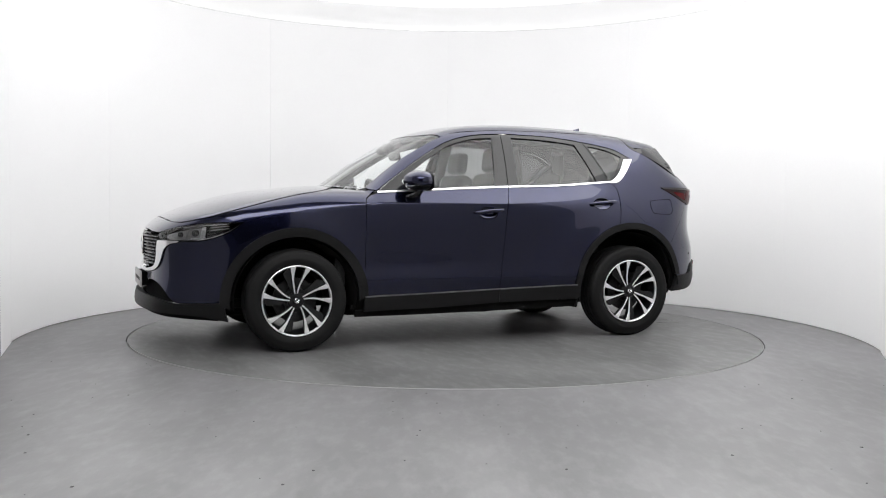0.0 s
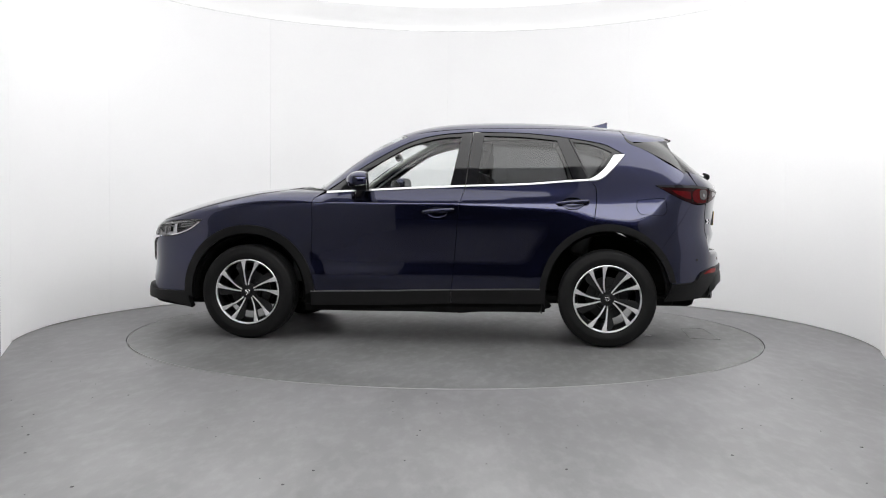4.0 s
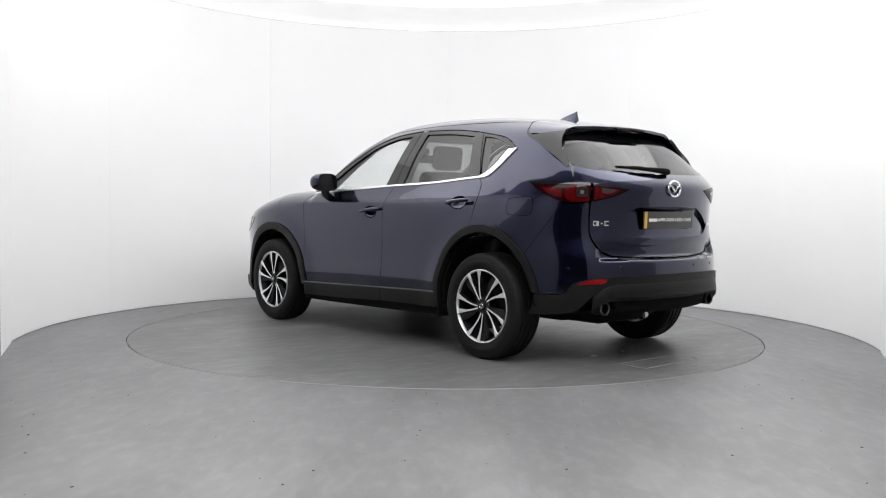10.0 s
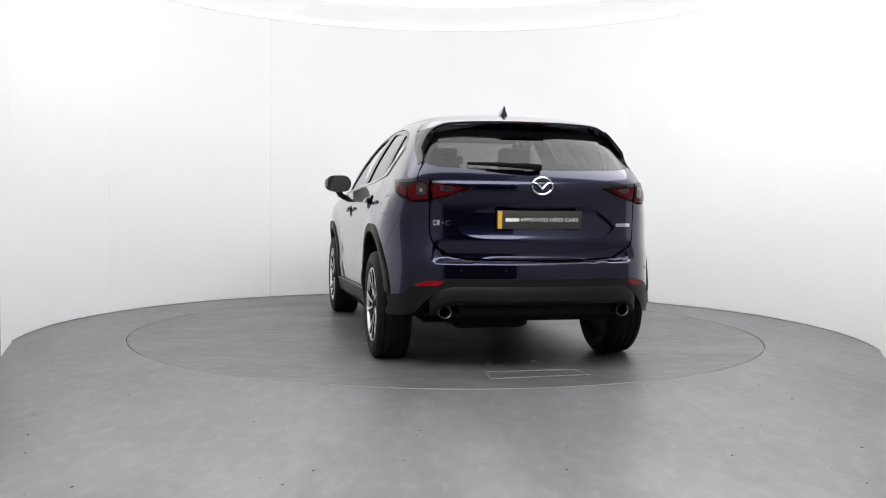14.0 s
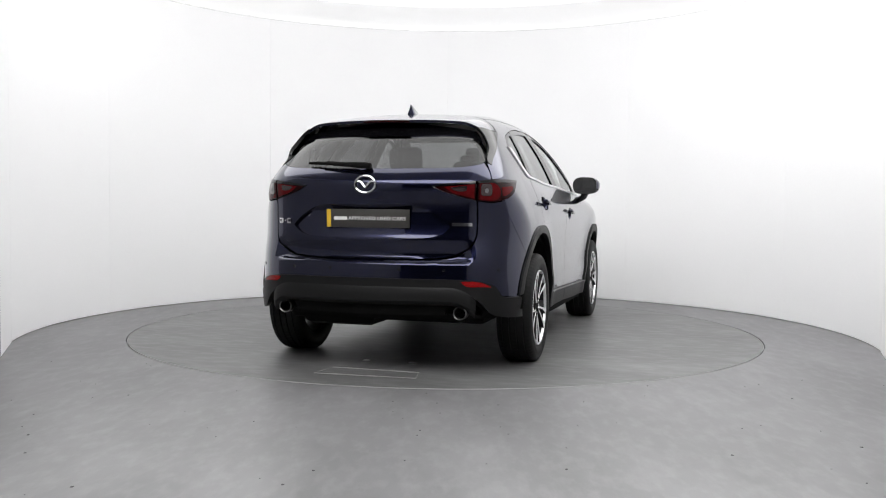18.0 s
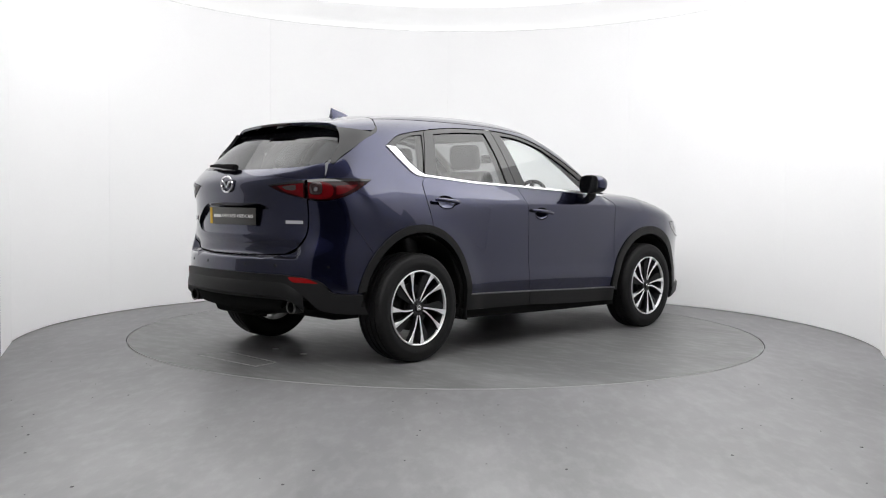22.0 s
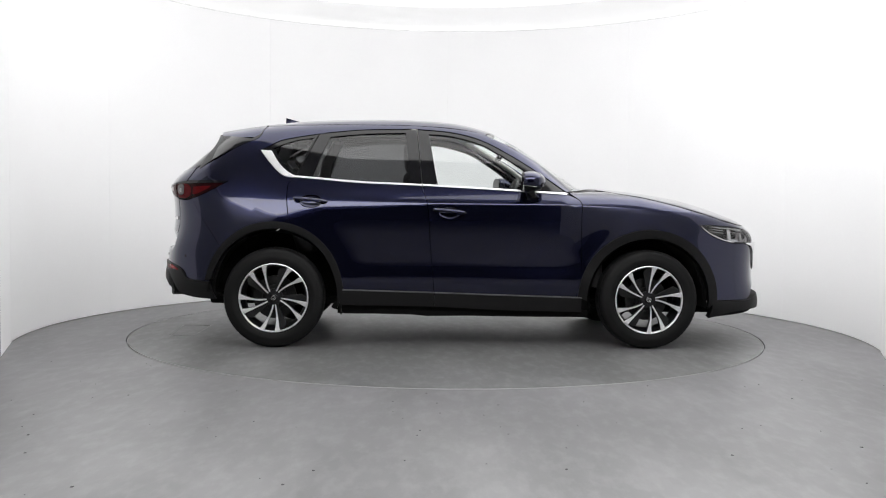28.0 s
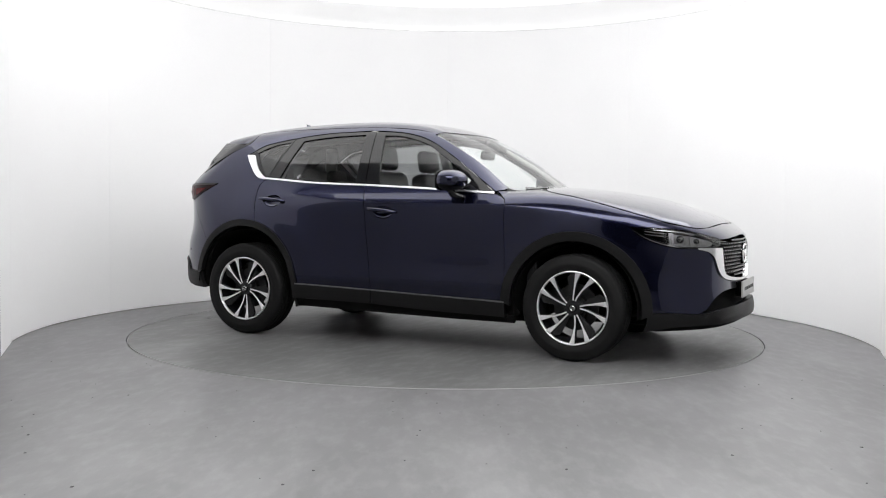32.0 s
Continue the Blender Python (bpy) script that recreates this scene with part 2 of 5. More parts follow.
def bend(points, gap):
    """A soft line through points, with a point about every gap."""
    p = np.array(points, float)
    if len(p) < 3:
        n = max(1, int(np.hypot(*(p[1] - p[0])) / gap))
        return [tuple(p[0] + (p[1] - p[0]) * i / n) for i in range(n + 1)]
    q = np.vstack([2 * p[0] - p[1], p, 2 * p[-1] - p[-2]])
    out = []
    for i in range(1, len(q) - 2):
        n = max(2, int(np.hypot(*(q[i + 1] - q[i])) / gap))
        for k in range(n):
            t = k / n
            out.append(tuple(0.5 * (2 * q[i] + (q[i + 1] - q[i - 1]) * t + (2 * q[i - 1] - 5 * q[i] + 4 * q[i + 1] - q[i + 2]) * t * t + (3 * q[i] - q[i - 1] - 3 * q[i + 1] + q[i + 2]) * t ** 3)))
    return out + [tuple(p[-1])]


def loop(*runs, gap=0.02, wide=1.0):
    """A closed outline of soft runs with corners between them; wide scales the first coordinate to metres."""
    out = []
    for run in runs:
        for u, v in bend([(a * wide, b) for a, b in run], gap):
            if not out or math.hypot(out[-1][0] - u, out[-1][1] - v) > 1e-4:
                out.append((u, v))
    if math.hypot(out[-1][0] - out[0][0], out[-1][1] - out[0][1]) < 1e-4:
        out.pop()
    return [(u / wide, v) for u, v in out]


def both(half):
    """A symmetric outline from its left half, which starts and ends on the middle."""
    return half + [(-u, v) for u, v in half[::-1] if abs(u) > 1e-6]


def within(pts, ring):
    x, y = pts[:, 0], pts[:, 1]
    hit = np.zeros(len(pts), bool)
    for (x0, y0), (x1, y1) in zip(ring, ring[1:] + ring[:1]):
        if y0 != y1:
            hit ^= ((y0 > y) != (y1 > y)) & (x < (x1 - x0) * (y - y0) / (y1 - y0) + x0)
    return hit


DEGREE = 0.0175


def panel(name, chart, outline, mat, parent, holes=(), off=0.0, depth=0.012, step=0.03, label="", lean=None):
    """A sheet cut from the car's skin: its outline and holes are given on a chart, its rims turn inwards by depth."""
    wide = DEGREE if chart in (nose_chart, tail_chart) else 1.0
    rings = [[(u * wide, v) for u, v in ring] for ring in (outline, *holes)]
    edge, links = [], []
    for ring in rings:
        n = len(edge)
        edge += ring
        links += [(n + i, n + (i + 1) % len(ring)) for i in range(len(ring))]
    e = np.array(rings[0])
    rows = np.arange(e[:, 1].min(), e[:, 1].max(), step)
    if chart is side_chart and rows[0] < 1.0 and rows[-1] > 1.08:
        # keep the shoulder crease crisp
        rows = np.r_[rows[np.abs(rows - 1.04) > 0.018], 1.0345, 1.0455]
    gu, gv = np.meshgrid(np.arange(e[:, 0].min(), e[:, 0].max(), step), rows)
    grid = np.c_[gu.ravel(), gv.ravel()]
    keep = within(grid, rings[0])
    for ring in rings[1:]:
        keep &= ~within(grid, ring)
    rim = np.array(edge)
    near = np.array([np.min(np.hypot(*(rim - g).T)) for g in grid[keep]]) if keep.any() else np.zeros(0)
    grid = grid[keep][near > step * 0.45]
    flat = [Vector(p) for p in edge] + [Vector(p) for p in grid]
    made = delaunay_2d_cdt(flat, links, [], 0, 1e-6)
    uv = np.array([tuple(p) for p in made[0]])
    tri = np.array([f for f in made[2] if len(f) == 3])
    mid = uv[tri].mean(1)
    good = within(mid, rings[0])
    for ring in rings[1:]:
        good &= ~within(mid, ring)
    tri = tri[good]
    p = chart(uv[:, 0] / wide, uv[:, 1])
    n = skin_normal(p, chart is not fin_chart)
    p = p + n * off
    if lean is not None:
        # a face let into the tail: lean gives how far it stands forward at each height
        zs, ds = zip(*lean)
        z = p[:, 2].copy()
        p[:, 0] += np.interp(z, zs, ds)
        n = n + np.c_[np.zeros((len(z), 2)), (np.interp(z + 0.006, zs, ds) - np.interp(z - 0.006, zs, ds)) / 0.012]
        n = n / np.linalg.norm(n, axis=1)[:, None]
    cross = np.cross(p[tri[:, 1]] - p[tri[:, 0]], p[tri[:, 2]] - p[tri[:, 0]])
    turn = (cross * n[tri].sum(1)).sum(1) < 0
    tri[turn] = tri[turn][:, ::-1]
    verts, normals, faces = [p], [n], tri.tolist()
    # rims: every edge that only one triangle has
    count = {}
    for f in faces:
        for a, b in zip(f, f[1:] + f[:1]):
            count[(a, b)] = count.get((a, b), 0) + 1
    total = len(p)
    for a, b in [k for k in count if (k[1], k[0]) not in count]:
        t = p[b] - p[a]
        out = np.cross(t, n[a])
        out = out / (np.linalg.norm(out) + 1e-9)
        verts.append(np.array([p[a], p[b], p[b] - n[b] * depth, p[a] - n[a] * depth]))
        normals.append(np.tile(out, (4, 1)))
        faces.append([total + 1, total, total + 3, total + 2])
        total += 4
    return finish(name, np.vstack(verts), faces, mat, parent, np.vstack(normals), label)


def pair(name, chart, outline, mat, parent, **more):
    """A panel on the left flank and its twin on the right."""
    a = panel(name, chart, outline, mat, parent, **more)
    return a, mirrored(a)


def oval(cu, cv, ru, rv, n=28, power=2.0, start=0.0):
    out = []
    for i in range(n):
        t = 2 * math.pi * i / n + start
        c, s = math.cos(t), math.sin(t)
        out.append((cu + ru * math.copysign(abs(c) ** (2 / power), c), cv + rv * math.copysign(abs(s) ** (2 / power), s)))
    return out


def arch(hub, rx, rz, a0, a1, n=24, power=2.0):
    """Points of a wheel arch over (x, z); 0 degrees is ahead, 90 above."""
    out = []
    for i in range(n + 1):
        t = radians(a0 + (a1 - a0) * i / n)
        c, s = math.cos(t), math.sin(t)
        out.append((hub + rx * math.copysign(abs(c) ** (2 / power), c), 0.355 + rz * math.copysign(abs(s) ** (2 / power), s)))
    return out


def over(chart, points):
    """Places (x, z) on the flank of points of another chart."""
    p = chart(np.array([float(a) for a, b in points]), np.array([float(b) for a, b in points]))
    return [(float(q[0]), float(q[2])) for q in p]


# ---- the car's skin ----
def curve(*knots):
    """A smooth function through (at, value) knots, straight beyond its ends."""
    at, value = (np.array(v, float) for v in zip(*sorted(knots)))
    n, h = len(at), np.diff(at)
    a, b = np.zeros((n, n)), np.zeros(n)
    a[0, 0] = a[-1, -1] = 1
    for i in range(1, n - 1):
        a[i, i - 1:i + 2] = h[i - 1], 2 * (h[i - 1] + h[i]), h[i]
        b[i] = 6 * ((value[i + 1] - value[i]) / h[i] - (value[i] - value[i - 1]) / h[i - 1])
    m = np.linalg.solve(a, b)
    s = np.linspace(at[0], at[-1], 3000)
    i = np.clip(np.searchsorted(at, s) - 1, 0, n - 2)
    p, q = at[i + 1] - s, s - at[i]
    v = (m[i] * p ** 3 + m[i + 1] * q ** 3) / (6 * h[i]) + (value[i] / h[i] - m[i] * h[i] / 6) * p + (value[i + 1] / h[i] - m[i + 1] * h[i] / 6) * q
    d0, d1 = (v[1] - v[0]) / (s[1] - s[0]), (v[-1] - v[-2]) / (s[-1] - s[-2])
    return lambda x: np.interp(x, s, v) + np.minimum(np.asarray(x) - at[0], 0) * d0 + np.maximum(np.asarray(x) - at[-1], 0) * d1


# half widths of the car: below the shoulder crease, above it, and the taper to both ends
FLANK = curve((0.15, 0.82), (0.25, 0.858), (0.36, 0.876), (0.42, 0.8825), (0.47, 0.89), (0.52, 0.8925), (0.57, 0.8895), (0.62, 0.889), (0.68, 0.891), (0.74, 0.894), (0.8, 0.8978), (0.87, 0.902), (0.95, 0.9048), (1.04, 0.905))
CABIN = curve((1.04, 0.905), (1.12, 0.854), (1.2, 0.811), (1.3, 0.763), (1.41, 0.704), (1.5, 0.648), (1.58, 0.592), (1.66, 0.525), (1.74, 0.45))
TAPER = curve((-2.4, 0.2), (-2.2, 0.105), (-2.0, 0.05), (-1.75, 0.015), (-1.45, 0.004), (-1.0, 0.0), (0.0, 0.0), (1.2, 0.0), (1.5, 0.004), (1.8, 0.03), (2.05, 0.085), (2.3, 0.17), (2.5, 0.27))
NOSE = curve((0.12, 2.2), (0.2, 2.3), (0.27, 2.34), (0.34, 2.345), (0.42, 2.322), (0.52, 2.304), (0.62, 2.303), (0.75, 2.316), (0.84, 2.325), (0.92, 2.305), (1.05, 2.24))
TAIL = curve((0.22, -2.14), (0.32, -2.215), (0.42, -2.248), (0.52, -2.2515), (0.6, -2.2515), (0.65, -2.249), (0.7, -2.243), (0.76, -2.227), (0.83, -2.208), (0.9, -2.201), (0.98, -2.202), (1.06, -2.209), (1.135, -2.222), (1.165, -2.219), (1.22, -2.18), (1.32, -2.062), (1.42, -1.945), (1.5, -1.845), (1.58, -1.735), (1.68, -1.59), (1.78, -1.45))
HOOD = curve((0.7, 1.168), (0.95, 1.172), (1.1, 1.168), (1.28, 1.153), (1.5, 1.127), (1.73, 1.086), (1.95, 1.022), (2.12, 0.958), (2.3, 0.872), (2.45, 0.8))
ROOF = curve((1.5, 0.8), (1.15, 1.05), (0.95, 1.177), (0.76, 1.300), (0.585, 1.42), (0.4, 1.527), (0.2, 1.61), (0.0, 1.657), (-0.25, 1.681), (-0.5, 1.688), (-0.8, 1.684), (-1.13, 1.668), (-1.45, 1.636), (-1.7, 1.598), (-1.9, 1.562), (-2.1, 1.52))
CROWN = curve((1.6, 0.24), (1.0, 0.24), (0.6, 0.2), (0.2, 0.12), (-0.2, 0.095), (-0.8, 0.09), (-1.5, 0.1), (-2.2, 0.12))


def soft_max(a, b, k):
    h = np.maximum(k - np.abs(a - b), 0) / k
    return np.maximum(a, b) + h * h * k / 4


def ease(t):
    t = np.clip(t, 0, 1)
    return t * t * (3 - 2 * t)


def notch(y, z):
    """The undercut of the tailgate's foot above the bumper."""
    return 0.05 * ease((z - 0.69) / 0.018) * (1 - ease((z - 0.722) / 0.115)) * ease((0.65 - y) / 0.08)


def body(x, y, z, ends=True):
    """Below zero inside the car's skin, above zero outside; without ends it runs on straight fore and aft."""
    y = np.abs(y)
    lip = 0.0
    for hub in (1.35, -1.35):
        r = np.hypot(x - hub, z - 0.36)
        lip = lip + 0.014 * np.exp(-((r - 0.5) / 0.1) ** 2)
    # the doors hollow towards a low crease, deepest in the front door
    e = z - 0.585
    hollow = np.exp(-(e / np.where(e > 0, 0.06, 0.06)) ** 2) * np.clip((x + 1.0) / 0.3, 0, 1) * np.clip((1.0 - x) / 0.2, 0, 1)
    hollow = hollow * (0.001 + 0.005 * np.exp(-((x - 0.5) / 0.33) ** 2))
    low, high = FLANK(np.minimum(z, 1.05)) - hollow, CABIN(np.maximum(z, 0.9))
    # the shoulder: crisp along the front door, round over the haunch and the fender
    soft = 0.006 + 0.05 * np.clip((-0.2 - x) / 0.9, 0, 1) + 0.07 * np.clip((-1.0 - x) / 0.5, 0, 1) + 0.05 * np.clip((x - 0.85) / 0.4, 0, 1)
    half = -soft_max(-low, -high, soft) - TAPER(x) + lip - 0.03 * np.clip((z - 1.2) / 0.25, 0, 1) * np.clip((-1.35 - x) / 0.5, 0, 1) ** 2
    side = y - half
    front = x - (NOSE(z) - 0.18 * y ** 2 - 0.74 * y ** 6)
    rear = TAIL(z) + notch(y, z) + 0.24 * y ** 2 + 0.45 * y ** 6 - x
    top = z - np.maximum(HOOD(x) - (0.11 * y ** 2 + 0.06 * y ** 4) * (0.5 + 0.5 * np.clip((x - 1.3) / 0.6, 0, 1)), np.where(x < 1.35, ROOF(x) - CROWN(x) * y ** 2, -9))
    f = soft_max(side, top, 0.1)
    if not ends:
        return f
    f = soft_max(f, front, 0.16)
    return soft_max(f, rear, 0.14)


def cast(origin, way, far=3.0, ends=True):
    """Where rays that start inside the car leave its skin."""
    lo, hi = np.zeros(len(origin)), np.full(len(origin), far)
    for _ in range(34):
        mid = (lo + hi) / 2
        p = origin + way * mid[:, None]
        within = body(p[:, 0], p[:, 1], p[:, 2], ends) < 0
        lo, hi = np.where(within, mid, lo), np.where(within, hi, mid)
    return origin + way * lo[:, None]


def side_chart(u, v):
    """Points of the left flank over (x, z)."""
    return cast(np.c_[u, np.zeros_like(u), v], np.tile((0.0, 1.0, 0.0), (len(u), 1)), 1.3)


def fin_chart(u, v):
    """The left flank as it runs on past the rear window."""
    return cast(np.c_[u, np.zeros_like(u), v], np.tile((0.0, 1.0, 0.0), (len(u), 1)), 1.3, False)


def fin_skin(u, v):
    """The fin beside the rear window: on the flank's run above, easing to the true skin at its foot."""
    w = np.clip((v - 1.29) / 0.11, 0, 1)[:, None]
    w = w * w * (3 - 2 * w)
    return fin_chart(u, v) * w + side_chart(u, v) * (1 - w)


def top_chart(u, v):
    """Points of the upper skin over (x, y)."""
    return cast(np.c_[u, v, np.full_like(u, 0.6)], np.tile((0.0, 0.0, 1.0), (len(u), 1)), 1.4)


def nose_chart(u, v):
    """Points round the front over (degrees from straight ahead, z)."""
    a = np.radians(u)
    return cast(np.c_[np.full_like(u, 1.2), np.zeros_like(u), v], np.c_[np.cos(a), np.sin(a), np.zeros_like(u)], 1.6)


def tail_chart(u, v):
    """Points round the back over (degrees from straight back, z)."""
    a = np.radians(u)
    return cast(np.c_[np.full_like(u, -1.2), np.zeros_like(u), v], np.c_[-np.cos(a), np.sin(a), np.zeros_like(u)], 1.6)


def skin_normal(p, ends=True):
    h = 0.004
    g = np.stack([body(*(p + d).T, ends) - body(*(p - d).T, ends) for d in np.eye(3) * h], 1)
    return g / np.linalg.norm(g, axis=1)[:, None]


# ---- the round room ----
ROOM, RADIUS, HIGH, LIGHT = (0.0, -0.124), 3.2625, 3.01, 3.3
LIT_WEST, LIT_KNEE, LIT_EAST, FRONT_EDGE = -0.7, (-0.8, -2.0), (0.9, -2.05), -3.6  # where the lit ceiling ends
BEND, MOUTH = (2.54, -2.7), (1.95, -6.2)  # where the straight side walls turn and end


def at_wall(deg, r=RADIUS):
    a = radians(deg)
    return ROOM[0] + r * math.sin(a), ROOM[1] + r * math.cos(a)


def wall_piece(points, thick, z0, z1):
    """An upright sheet along points (inner face), thick outwards."""
    bm = bmesh.new()
    pts = [Vector((x, y, 0)) for x, y in points]
    rows = []
    for i, p in enumerate(pts):
        d = (pts[min(i + 1, len(pts) - 1)] - pts[max(i - 1, 0)]).normalized()
        out = Vector((-d.y, d.x, 0))
        q = p + out * thick
        rows.append([bm.verts.new(v) for v in ((p.x, p.y, z0), (p.x, p.y, z1), (q.x, q.y, z1), (q.x, q.y, z0))])
    for a, b in zip(rows, rows[1:]):
        for i in range(4):
            bm.faces.new((a[i], a[(i + 1) % 4], b[(i + 1) % 4], b[i]))
    bm.faces.new(rows[0])
    bm.faces.new(rows[-1][::-1])
    bmesh.ops.recalc_face_normals(bm, faces=bm.faces)
    return bm


def build_room():
    wall = part("wall_studio", wall_piece([at_wall(-104.6 + 209.7 * i / 80, RADIUS + 0.014) for i in range(81)], 0.1, 0, HIGH + 0.01), JOINT)
    tagged(wall, "round white studio wall of tall smooth panels", "wall", kind="structure")
    seams = [-104.6, -71.8, -36.1, 0.0, 36.9, 71.9, 105.1]
    for a, b in zip(seams, seams[1:]):
        g = 0.011
        part("panel", wall_piece([at_wall(a + g + (b - a - 2 * g) * i / 16) for i in range(17)], 0.013, 0.006, HIGH), WALL, wall)
    for name, s, deg in (("wall_wing_1", -1, -104.65), ("wall_wing_2", 1, 105.15)):
        a, c, b = Vector(at_wall(deg)), Vector((s * BEND[0], BEND[1])), Vector((s * MOUTH[0], MOUTH[1]))
        # towards the way in, out of view, both walls are greyed to dim the car's reflections
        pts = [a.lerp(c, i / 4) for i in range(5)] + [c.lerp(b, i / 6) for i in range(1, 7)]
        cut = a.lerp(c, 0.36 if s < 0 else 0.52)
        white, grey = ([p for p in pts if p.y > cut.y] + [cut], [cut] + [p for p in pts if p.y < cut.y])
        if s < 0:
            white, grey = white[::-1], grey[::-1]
        tagged(part("wall_screen_1" if s < 0 else "wall_screen_2", wall_piece([tuple(p) for p in grey], 0.1, 0, HIGH + 0.05), WALL_DIM_MID if s < 0 else WALL_DIM_GREY), "unseen side wall by the way in, mid-grey to dim the car's reflections" if s < 0 else "unseen side wall by the way in, grey to dim the car's reflections", "wall", kind="structure")
        pts = white
        tagged(part(name, wall_piece([tuple(p) for p in pts], 0.1, 0, HIGH + 0.05), WALL), "straight white side wall beside the turntable", "wall", kind="structure")
    # floor: one painted sheet with a round hole for the turntable
    tagged(part("trim_cove", tube([(*at_wall(-104.6 + 209.7 * i / 80, RADIUS + 0.012), HIGH + 0.008) for i in range(81)], 0.008, 6), JOINT), "thin grey shadow joint along the top of the panels", "trim", kind="structure")
    bm = bmesh.new()
    n = 160
    inner = [bm.verts.new((2.506 * math.cos(2 * math.pi * i / n), 2.506 * math.sin(2 * math.pi * i / n), 0)) for i in range(n)]
    ring = [bm.verts.new((3.6 * math.cos(2 * math.pi * i / n), 3.6 * math.sin(2 * math.pi * i / n), 0)) for i in range(n)]
    outer = [bm.verts.new((14 * math.cos(2 * math.pi * i / n), 14 * math.sin(2 * math.pi * i / n), 0)) for i in range(n)]
    deep = [bm.verts.new((2.506 * math.cos(2 * math.pi * i / n), 2.506 * math.sin(2 * math.pi * i / n), -0.03)) for i in range(n)]
    for i in range(n):
        j = (i + 1) % n
        for a, b in ((inner, ring), (ring, outer), (deep, inner)):
            bm.faces.new((a[i], a[j], b[j], b[i]))
    bm.faces.new(deep[::-1])
    bmesh.ops.recalc_face_normals(bm, faces=bm.faces)
    for f in bm.faces:
        if f.calc_center_median().z > -0.001 and f.normal.z < 0:
            f.normal_flip()
    tagged(part("floor", bm, FLOOR, smooth=0), "smooth grey painted studio floor", "floor", kind="structure")
    # white cove above the wall, and the lit ceiling over it
    rim = [(-MOUTH[0] - 0.05, MOUTH[1]), (-BEND[0] - 0.06, BEND[1])] + [at_wall(-104.6 + 209.7 * i / 60, RADIUS + 0.06) for i in range(61)] + [(BEND[0] + 0.06, BEND[1]), (MOUTH[0] + 0.05, MOUTH[1])]
    tagged(part("wall_cove", wall_piece(rim, 0.08, HIGH + 0.006, LIGHT + 0.06), WALL), "plain white cove above the studio wall", "wall", kind="structure")
    def side(y):
        """Half the room's width at y on the straight side walls."""
        f = (y - BEND[1]) / (MOUTH[1] - BEND[1])
        return BEND[0] + (MOUTH[0] - BEND[0]) * f + 0.06

    back = [(x, y) for x, y in rim if y > (LIT_WEST if x < 0 else LIT_EAST[1])]
    west, east = (back[0][0] + 0.05, LIT_WEST), (2.83, LIT_EAST[1])
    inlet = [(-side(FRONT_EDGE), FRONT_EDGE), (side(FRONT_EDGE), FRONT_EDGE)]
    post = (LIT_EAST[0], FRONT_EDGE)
    # gap, side and way-in bays are unseen additions for fill and reflections
    bays = (("ceiling_lit", [west] + back + [east, LIT_EAST, LIT_KNEE], GLOW, "white glowing studio ceiling, its glow graded across and towards the back"),
            ("ceiling_beam", [inlet[0], (-BEND[0] - 0.06, BEND[1]), west, LIT_KNEE, LIT_EAST, post], DIM, "plain unlit grey ceiling added out of view as a dark gap to mirror"),
            ("ceiling_lit_side", [post, LIT_EAST, east, (BEND[0] + 0.06, BEND[1]), inlet[1]], GLOW_SIDE, "faintly glowing white bay added out of view along one side"),
            ("ceiling_inlet", [rim[0], inlet[0], post, inlet[1], rim[-1]], GLOW_FILL, "evenly glowing white sheet added out of view over the way in as fill"))
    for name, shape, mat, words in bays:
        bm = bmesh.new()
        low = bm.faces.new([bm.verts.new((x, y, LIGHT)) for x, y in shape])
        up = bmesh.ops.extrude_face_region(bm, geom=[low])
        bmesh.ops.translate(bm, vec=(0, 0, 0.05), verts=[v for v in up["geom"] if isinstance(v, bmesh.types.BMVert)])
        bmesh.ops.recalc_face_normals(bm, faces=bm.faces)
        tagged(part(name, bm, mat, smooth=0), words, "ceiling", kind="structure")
    tagged(part("wall_fascia", box((4.4, 0.05, LIGHT - HIGH), (0, MOUTH[1] - 0.03, (LIGHT + HIGH) / 2), 0.004), WALL, smooth=0), "white fascia over the studio opening", "wall", kind="structure")
    # the dim hall round the camera
    bm = bmesh.new()
    for size, at in (((0.1, 5.9, 3.4), (-4.4, -9.2, 1.7)), ((0.1, 5.9, 3.4), (4.4, -9.2, 1.7)), ((8.9, 0.1, 3.4), (0, -12.1, 1.7)), ((2.3, 0.1, 3.4), (-3.3, -6.28, 1.7)), ((2.3, 0.1, 3.4), (3.3, -6.28, 1.7)), ((8.9, 0.1, 1.0), (0, -6.3, 3.5))):
        box(size, at, bm=bm)
    tagged(part("wall_hall", bm, HALL, smooth=0), "dark hall walls round the studio opening", "wall", kind="structure")
    tagged(part("ceiling_hall", box((8.9, 6.0, 0.1), (0, -9.2, 3.45)), HALL, smooth=0), "dark hall ceiling", "ceiling", kind="structure")


